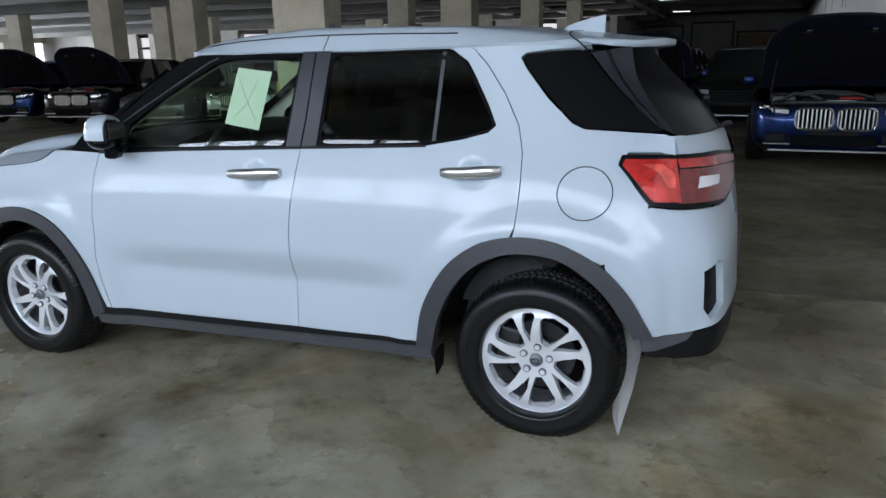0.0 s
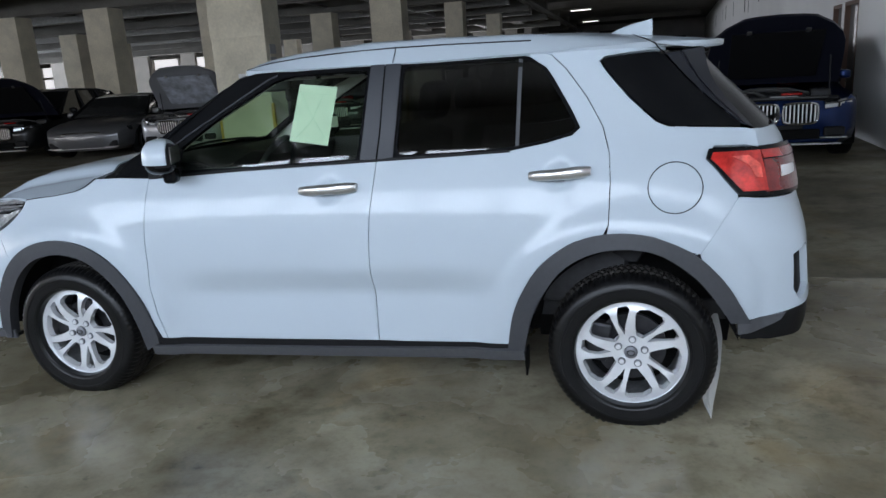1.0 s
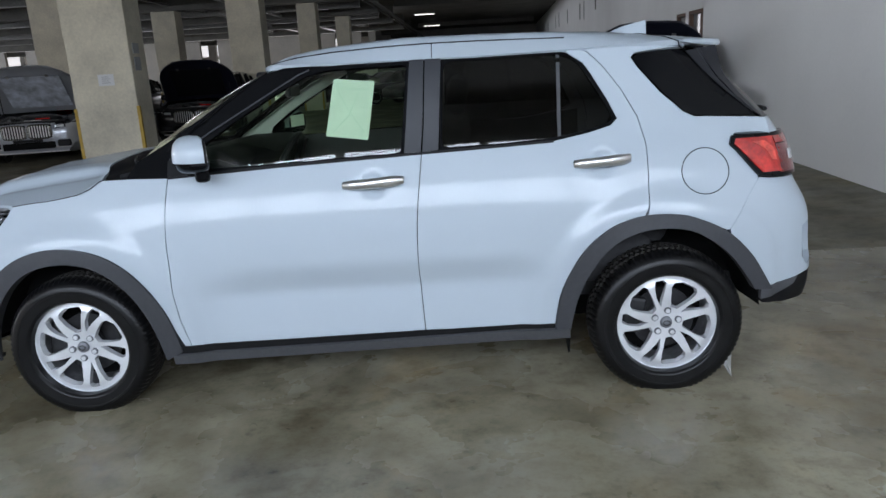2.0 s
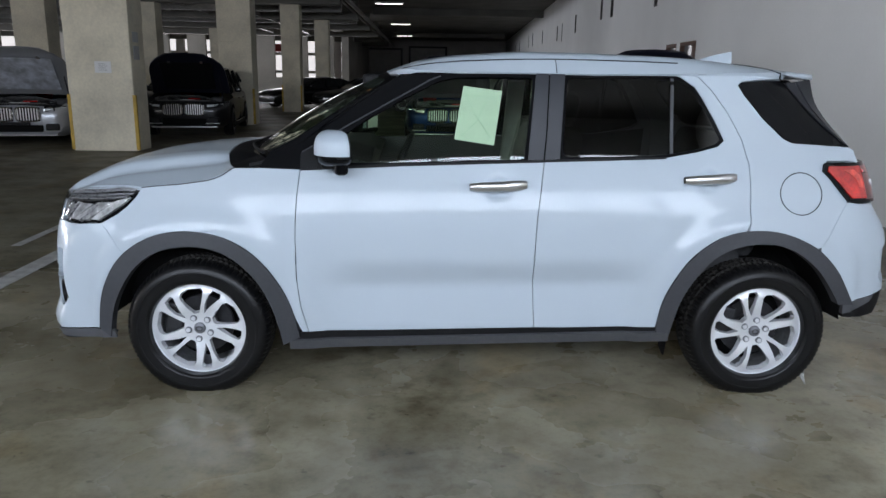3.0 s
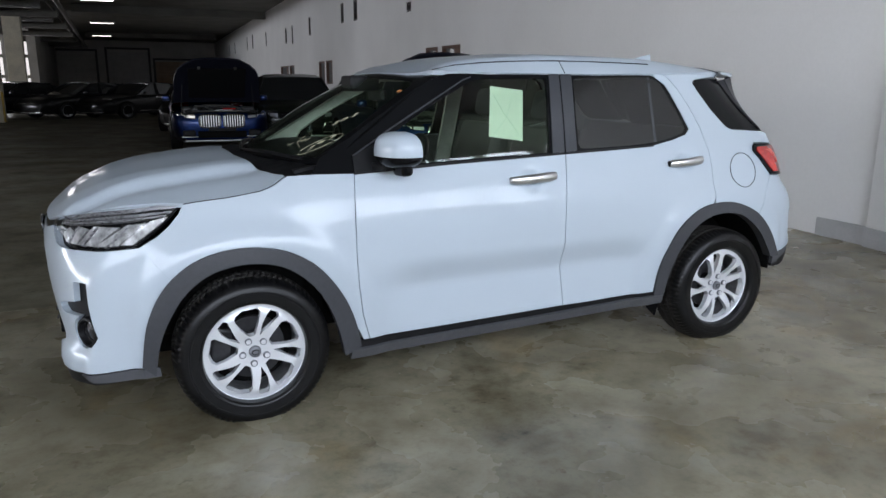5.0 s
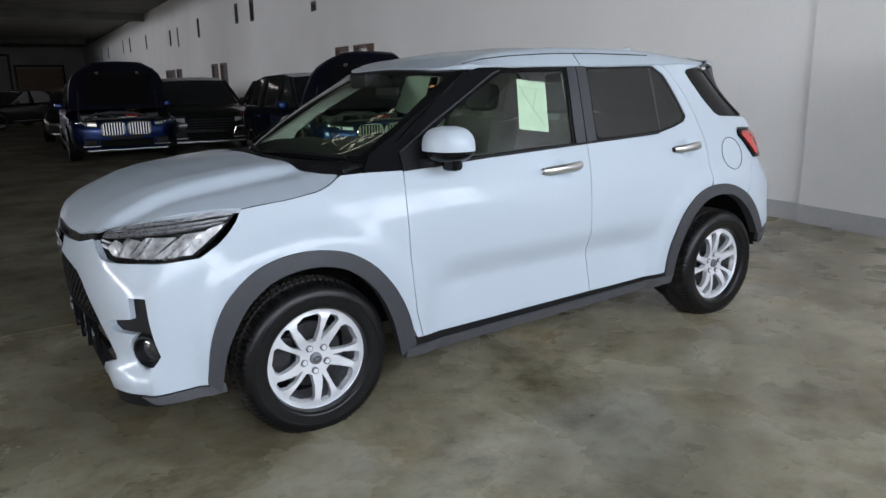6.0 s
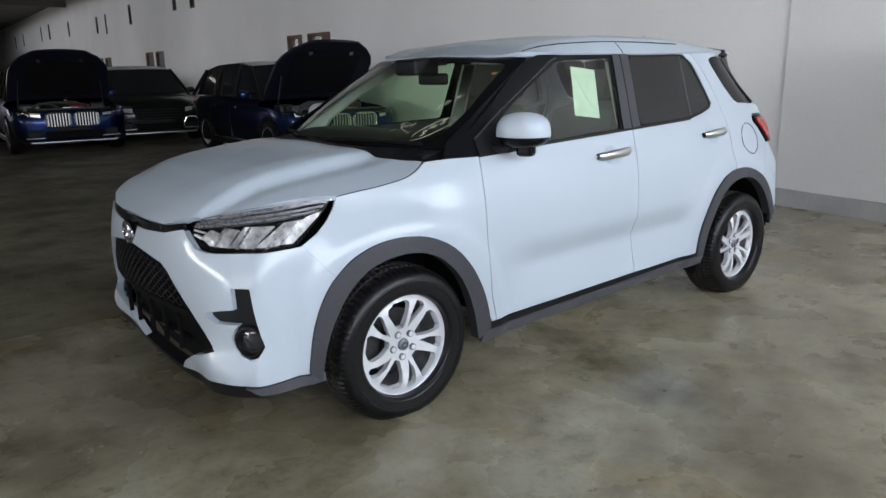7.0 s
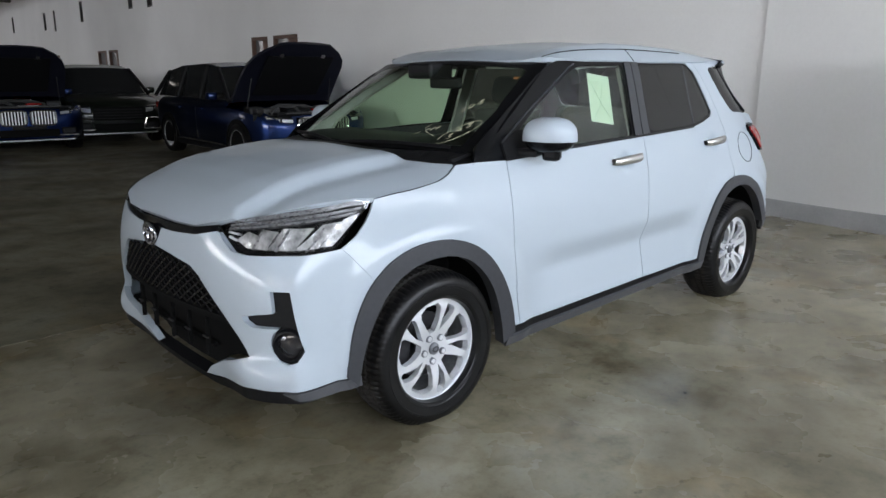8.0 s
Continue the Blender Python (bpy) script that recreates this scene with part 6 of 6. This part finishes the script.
def parked_car(name, colour, shape, m, label, hood_up=False, twin_grille=True, group=""):
    """A parked car, nose to its local minus x."""
    paint = COLOURS[colour]
    c = thing(name, m @ Matrix.Diagonal((1, 1, 0.9, 1)), label, "car", group)
    rows = SUV if shape == "suv" else SEDAN
    high, belt = (1.70, 1.05) if shape == "suv" else (1.45, 0.93)
    drop = 0.0 if shape == "suv" else -0.13
    bm = bmesh.new()
    secs = []
    for x, w, zb, zs, zt in rows:
        half = [(0.0, zb), (w * 0.80, zb), (w * 0.96, zb + 0.10), (w, zb + 0.36 * (zs - zb)), (w * 1.0, zs - 0.22 * (zs - zb)), (w * 0.985, zs - 0.10 * (zs - zb)), (w * 0.92, zs), (w * 0.60, zs + 0.7 * (zt - zs)), (0.0, zt)]
        loop = [Vector((x, -y, z)) for y, z in half] + [Vector((x, y, z)) for y, z in half[-2:0:-1]] + [Vector((x, 0, zb))]
        secs.append(loop)
    loft(bm, secs)
    bmesh.ops.remove_doubles(bm, verts=bm.verts[:], dist=1e-4)
    bmesh.ops.recalc_face_normals(bm, faces=bm.faces[:])
    if hood_up:
        top = [f for f in bm.faces if -2.28 < f.calc_center_median().x < -1.06 and f.normal.z > 0.55 and f.calc_center_median().z > 0.6]
        bmesh.ops.delete(bm, geom=top, context="FACES")
    part("body", bm, paint, c, smooth=True)
    # greenhouse
    if shape == "suv":
        prof = [(-1.06, 1.06), (-0.28, high - 0.07), (0.25, high), (1.35, high - 0.03), (1.85, high - 0.12), (2.22, 1.09)]
    else:
        prof = [(-1.0, 0.94), (-0.15, high - 0.05), (0.3, high), (0.9, high - 0.05), (1.85, 1.02)]

    def width(z):
        return 0.89 + (0.66 - 0.89) * (z - belt) / (high - belt)

    bm = bmesh.new()
    lo = [[Vector((x, s * width(z) * (0.93 if i in (0, len(prof) - 1) else 1), z)) for i, (x, z) in enumerate(prof)] for s in (-1, 1)]
    loft(bm, [[a, a.lerp(b, 0.25) + Vector((0, 0, 0.015)), a.lerp(b, 0.5) + Vector((0, 0, 0.022)), a.lerp(b, 0.75) + Vector((0, 0, 0.015)), b] for a, b in zip(*lo)], close=False)
    for row in lo:
        bm.faces.new([bm.verts.new(p) for p in row])
    bmesh.ops.remove_doubles(bm, verts=bm.verts[:], dist=1e-4)
    bmesh.ops.recalc_face_normals(bm, faces=bm.faces[:])
    part("greenhouse_glass", bm, DARK_GLASS, c, "dark window glass")
    bm = bmesh.new()
    mid = [(x, z) for x, z in prof if z > high - 0.14]
    loft(bm, [[Vector((x, -width(z) - 0.006, z - 0.035)), Vector((x, -width(z) + 0.03, z + 0.012)), Vector((x, -0.3, z + 0.034)), Vector((x, 0.3, z + 0.034)), Vector((x, width(z) - 0.03, z + 0.012)), Vector((x, width(z) + 0.006, z - 0.035))] for x, z in mid])
    bmesh.ops.recalc_face_normals(bm, faces=bm.faces[:])
    part("roof", bm, paint, c, smooth=True)
    for s in (-1, 1):
        ends = [(prof[0], prof[1]), ((0.12, belt + 0.02), (0.16, high - 0.03)), ((1.12, belt + 0.03), (1.08, high - 0.05)), (prof[-2], prof[-1])]
        for (xa, za), (xb, zb) in ends:
            part("pillar", tube(bmesh.new(), [(xa, s * (width(za) * 0.99), za), ((xa + xb) / 2, s * (width((za + zb) / 2) + 0.004), (za + zb) / 2), (xb, s * (width(zb) + 0.002), zb)], 0.035, 8), BLACK, c, smooth=True)
        part("door_mirror", boxed(-0.78, -0.62, s * 0.93, s * 1.09, belt + 0.02, belt + 0.16, 0.04), paint, c, smooth=True)
        part("sill", boxed(-1.0, 1.0, s * 0.90, s * 0.965, 0.20, 0.30, 0.02), BLACK, c)
        for xd in (0.14, 1.12):
            part("door_seam", boxed(xd - 0.004, xd + 0.004, s * 0.90, s * 0.9565, 0.36, belt - 0.12), GAP, c)
        for xd in (-0.05, 0.92):
            part("door_handle", boxed(xd - 0.10, xd + 0.10, s * 0.945, s * 0.975, belt - 0.16, belt - 0.135, 0.006), paint, c)
        part("sill_trim", boxed(-0.9, 0.95, s * 0.962, s * 0.972, 0.31, 0.325), SATIN, c)
        r = 0.36 if shape == "suv" else 0.33
        wheelbase = (-1.45, 1.42)
        for xw in wheelbase:
            bm = bmesh.new()
            ring = [bm.verts.new((xw + (r + 0.06) * math.cos(a), s * 0.958, max(0.2, r + (r + 0.06) * math.sin(a)))) for a in (math.tau * j / 32 for j in range(32))]
            inner = [bm.verts.new((v.co.x, s * 0.80, v.co.z)) for v in ring]
            for j in range(32):
                bm.faces.new((ring[j], ring[(j + 1) % 32], inner[(j + 1) % 32], inner[j]))
            bm.faces.new(ring)
            part("arch", bm, LINER, c)
            road_wheel(c, xw, s * 0.955, r, -s)
        # lamps
        bm = bmesh.new()
        pts = [(-2.335, 0.50, 0.0), (-2.27, 0.68, 0.012), (-2.15, 0.83, 0.03), (-1.93, 0.925, 0.05)]
        wide_lamp = shape == "suv" and not twin_grille
        z0, z1 = (0.66, 0.83) if wide_lamp else (0.72, 0.82) if shape == "suv" else (0.59, 0.68)
        loft(bm, [[Vector((x, s * y, z0 + d)), Vector((x - 0.035, s * y, z0 + d + 0.02)), Vector((x - 0.03, s * y, z1 + d)), Vector((x + 0.02, s * y, z1 + d + 0.02))] for x, y, d in pts], close=False)
        bmesh.ops.recalc_face_normals(bm, faces=bm.faces[:])
        lamp = part("headlamp", bm, DARK_GLASS, c, smooth=True)
        bm = bmesh.new()
        hz = (z1 - z0) / 2
        loft(bm, [[Vector((x - 0.030, s * y, z0 + d + 0.45 * hz)), Vector((x - 0.048, s * y, z0 + d + 0.7 * hz)), Vector((x - 0.046, s * y, z0 + d + 1.5 * hz)), Vector((x - 0.026, s * y, z0 + d + 1.7 * hz))] for x, y, d in pts[: 4 if wide_lamp else 3]], close=False)
        bmesh.ops.recalc_face_normals(bm, faces=bm.faces[:])
        part("light_unit", bm, LAMP_CLEAR, lamp, smooth=True)
        part("light_divider", boxed(-2.345, -2.300, s * 0.655, s * 0.675, z0 + 0.03, z1, 0.004), BLACK, lamp)
        part("tail_lamp", boxed(2.15, 2.35, s * 0.5, s * 0.86, belt - 0.22, belt - 0.08, 0.03), RED, c)
        if wide_lamp:
            rim = [(-2.405, 0.44, 0.37), (-2.385, 0.62, 0.36), (-2.30, 0.79, 0.38), (-2.29, 0.80, 0.55), (-2.375, 0.64, 0.59), (-2.400, 0.50, 0.58)]
            part("intake_surround", tube(bmesh.new(), [(x, s * y, z) for x, y, z in rim], 0.016, 6, True), CHROME, c, "chrome surround of the side intake", smooth=True)
        part("side_intake", boxed(-2.40, -2.33, s * 0.50, s * 0.74, 0.36 + drop * 0.5, 0.50 + drop * 0.5, 0.03), BLACK, c)
        part("intake_trim", boxed(-2.415, -2.35, s * 0.46, s * 0.76, 0.345 + drop * 0.5, 0.362 + drop * 0.5, 0.006), SATIN, c)
    # grille
    gz0, gz1 = (0.55, 0.83) if shape == "suv" else (0.46, 0.64)
    if twin_grille:
        for s in (-1, 1):
            g = bmesh.new()
            ring = []
            for j in range(28):
                a = math.tau * j / 28
                cx, cz = math.cos(a), math.sin(a)
                ring.append(Vector((-2.405, s * (0.225 + 0.20 * math.copysign(abs(cx) ** 0.45, cx)), (gz0 + gz1) / 2 + (gz1 - gz0) / 2 * math.copysign(abs(cz) ** 0.45, cz))))
            tube(g, ring, 0.016, 6, True)
            gr = part("grille", g, CHROME, c, "chrome-ringed kidney-shaped grille with upright slats", smooth=True)
            for k in range(8):
                y = s * (0.225 + 0.20 * (-0.82 + 1.64 * k / 7))
                part("slat", boxed(-2.412, -2.385, y - 0.007, y + 0.007, gz0 + 0.012, gz1 - 0.012), SATIN, gr)
            part("grille_back", boxed(-2.385, -2.33, s * 0.03, s * 0.42, gz0 + 0.005, gz1 - 0.005, 0.004), LINER, gr)
    else:
        part("grille", boxed(-2.41, -2.34, -0.46, 0.46, gz0, gz1, 0.03), LINER, c)
        for k in range(4):
            part("grille_bar", boxed(-2.42, -2.40, -0.44, 0.44, gz0 + 0.03 + 0.06 * k, gz0 + 0.045 + 0.06 * k), BLACK, c)
    part("lower_intake", boxed(-2.395, -2.32, -0.46, 0.46, 0.33 + drop * 0.5, 0.47 + drop * 0.5, 0.02), LINER, c)
    part("bumper_trim", boxed(-2.40, -2.33, -0.70, 0.70, 0.255, 0.28, 0.006), SATIN, c)
    part("plate_holder", boxed(-2.415, -2.39, -0.26, 0.26, 0.475 + drop * 0.5, 0.535 + drop * 0.5, 0.006), BLACK, c)
    if hood_up:
        top = rows[3][4]
        part("engine_bay", boxed(-2.2, -1.08, -0.80, 0.80, 0.50, top - 0.22, 0.02), LINER, c)
        part("engine_cover", boxed(-1.95, -1.35, -0.36, 0.36, top - 0.24, top - 0.10, 0.05), BLACK, c)
        part("slam_panel", boxed(-2.25, -2.1, -0.68, 0.68, top - 0.20, top - 0.14, 0.02), BLACK, c)
        part("slam_label", boxed(-2.2, -2.12, -0.22, 0.1, top - 0.139, top - 0.134), SATIN, c)
        for y0, y1, x in ((-0.55, 0.5, -1.35), (-0.35, 0.6, -1.55), (0.1, 0.62, -1.9)):
            part("engine_hose", tube(bmesh.new(), [(x, y0, top - 0.17), (x - 0.10, (2 * y0 + y1) / 3, top - 0.07), (x + 0.05, (y0 + 2 * y1) / 3, top - 0.06), (x, y1, top - 0.17)], 0.026, 8), HOSE, c, smooth=True)
        part("battery_cover", boxed(-1.85, -1.62, 0.42, 0.70, top - 0.24, top - 0.09, 0.02), HOSE, c)
        part("filler_cap", boxed(-1.98, -1.90, -0.30, -0.05, top - 0.135, top - 0.10, 0.012), RED, c, "small red cap")
        part("grille_cover", boxed(-2.30, -2.10, -0.55, 0.55, top - 0.165, top - 0.142, 0.008), HOSE, c)
        for y in (-0.6, 0.6):
            part("strut_tower", boxed(-1.45, -1.2, y - 0.13, y + 0.13, top - 0.24, top - 0.08, 0.04), DARK_METAL, c)
        h = bmesh.new()
        secs = []
        for i in range(9):
            t = i / 8
            wd = 0.86 - 0.10 * t ** 2 - 0.34 * max(0.0, (t - 0.55) / 0.45) ** 2.5
            z = 0.035 * math.sin(math.pi * t)
            x = -1.29 * t
            bow = 0.0
            secs.append([Vector((x, -wd, z - 0.05)), Vector((x, -wd, z)), Vector((x, -wd * 0.6, z + 0.03)), Vector((x, 0, z + 0.045)), Vector((x, wd * 0.6, z + 0.03)), Vector((x, wd, z)), Vector((x, wd, z - 0.05)), Vector((x, wd * 0.86, z - 0.035)), Vector((x, 0, z - 0.01)), Vector((x, -wd * 0.86, z - 0.035)), Vector((x, -wd, z - 0.05))])
        loft(h, secs)
        bmesh.ops.remove_doubles(h, verts=h.verts[:], dist=1e-4)
        bmesh.ops.recalc_face_normals(h, faces=h.faces[:])
        lift = Matrix.Translation((-1.08, 0, top + 0.02)) @ Matrix.Rotation(radians(47), 4, "Y")
        bmesh.ops.transform(h, matrix=lift, verts=h.verts)
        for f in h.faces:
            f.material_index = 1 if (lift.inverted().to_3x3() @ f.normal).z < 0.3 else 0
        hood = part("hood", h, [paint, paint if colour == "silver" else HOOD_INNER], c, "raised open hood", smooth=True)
        lin = boxed(-1.04, -0.16, -0.56, 0.56, -0.047, -0.03, 0.004)
        bmesh.ops.transform(lin, matrix=lift, verts=lin.verts)
        part("hood_liner", lin, SILVER_LINER if colour == "silver" else BLACK, hood)
        for y in (-0.35, 0.35):
            cl = boxed(-1.10, -1.04, y - 0.03, y + 0.03, -0.07, -0.046, 0.006)
            bmesh.ops.transform(cl, matrix=lift, verts=cl.verts)
            part("hood_latch", cl, SATIN, hood)
        for y in (-0.72, 0.72):
            a = Vector((-1.35, y, top - 0.10))
            b = lift @ Vector((-0.55, y * 0.95, -0.04))
            part("gas_strut", tube(bmesh.new(), [a, b], 0.010, 6), DARK_METAL, hood)
    return c


def nose_at(x, y, turn=0.0, length=2.36):
    """The pose of a car whose nose is at x, y and points to minus y, turned by some degrees."""
    m = pose(x, y, 0, 0, 0, 90 + turn)
    return m @ pose(length, 0, 0)


parked_car("blue_suv", "deep blue", "suv", nose_at(3.06, 6.45, -3), "deep blue SUV with raised hood beside the white wall", True)
parked_car("dark_suv", "dark green", "suv", nose_at(2.0, 11.9, -8), "very dark green SUV parked with closed hood", False, False)
parked_car("blue_suv", "deep blue", "suv", nose_at(0.25, 11.2, -4), "deep blue SUV with raised hood in the dim row", True)
parked_car("black_sedan", "black", "sedan", nose_at(0.3, 17.2, -10), "black sedan parked in the dim row", False, False)
parked_car("black_suv", "black", "suv", nose_at(-5.55, 12.4, 8), "black SUV with raised hood parked behind the concrete column", True)
parked_car("silver_suv", "silver", "suv", nose_at(-7.75, 9.7, 12), "silver SUV with raised hood beside the concrete column", True)
parked_car("grey_sedan", "dark grey", "sedan", nose_at(-10.15, 9.7, 14), "dark grey sedan with chrome grille parked in the row", False)
parked_car("black_suv", "black", "suv", nose_at(-12.5, 9.7, 12), "black SUV with raised hood parked in the row", True)
parked_car("blue_suv", "deep blue", "suv", nose_at(-14.9, 9.7, 12), "dark blue SUV with raised hood parked in the row", True)
for x, y in ((-6.9, 27.2), (-4.45, 26.4), (-2.45, 26.0)):
    parked_car("black_sedan", "black", "sedan", nose_at(x, y, -50), "black sedan parked aslant far down the deck", False, group="sedans parked aslant")
parked_car("grey_sedan", "dark grey", "sedan", nose_at(-9.0, 21.0, 5), "dark grey sedan parked behind the columns", False)
parked_car("black_suv", "black", "suv", nose_at(-12.0, 21.0, 5), "black SUV parked behind the columns", False)
parked_car("silver_sedan", "silver", "sedan", nose_at(-15.5, 21.0, 5), "silver sedan parked behind the columns", False)
parked_car("black_suv", "black", "suv", nose_at(-18.5, 12.0, 10), "black SUV parked at the end of the row", False)
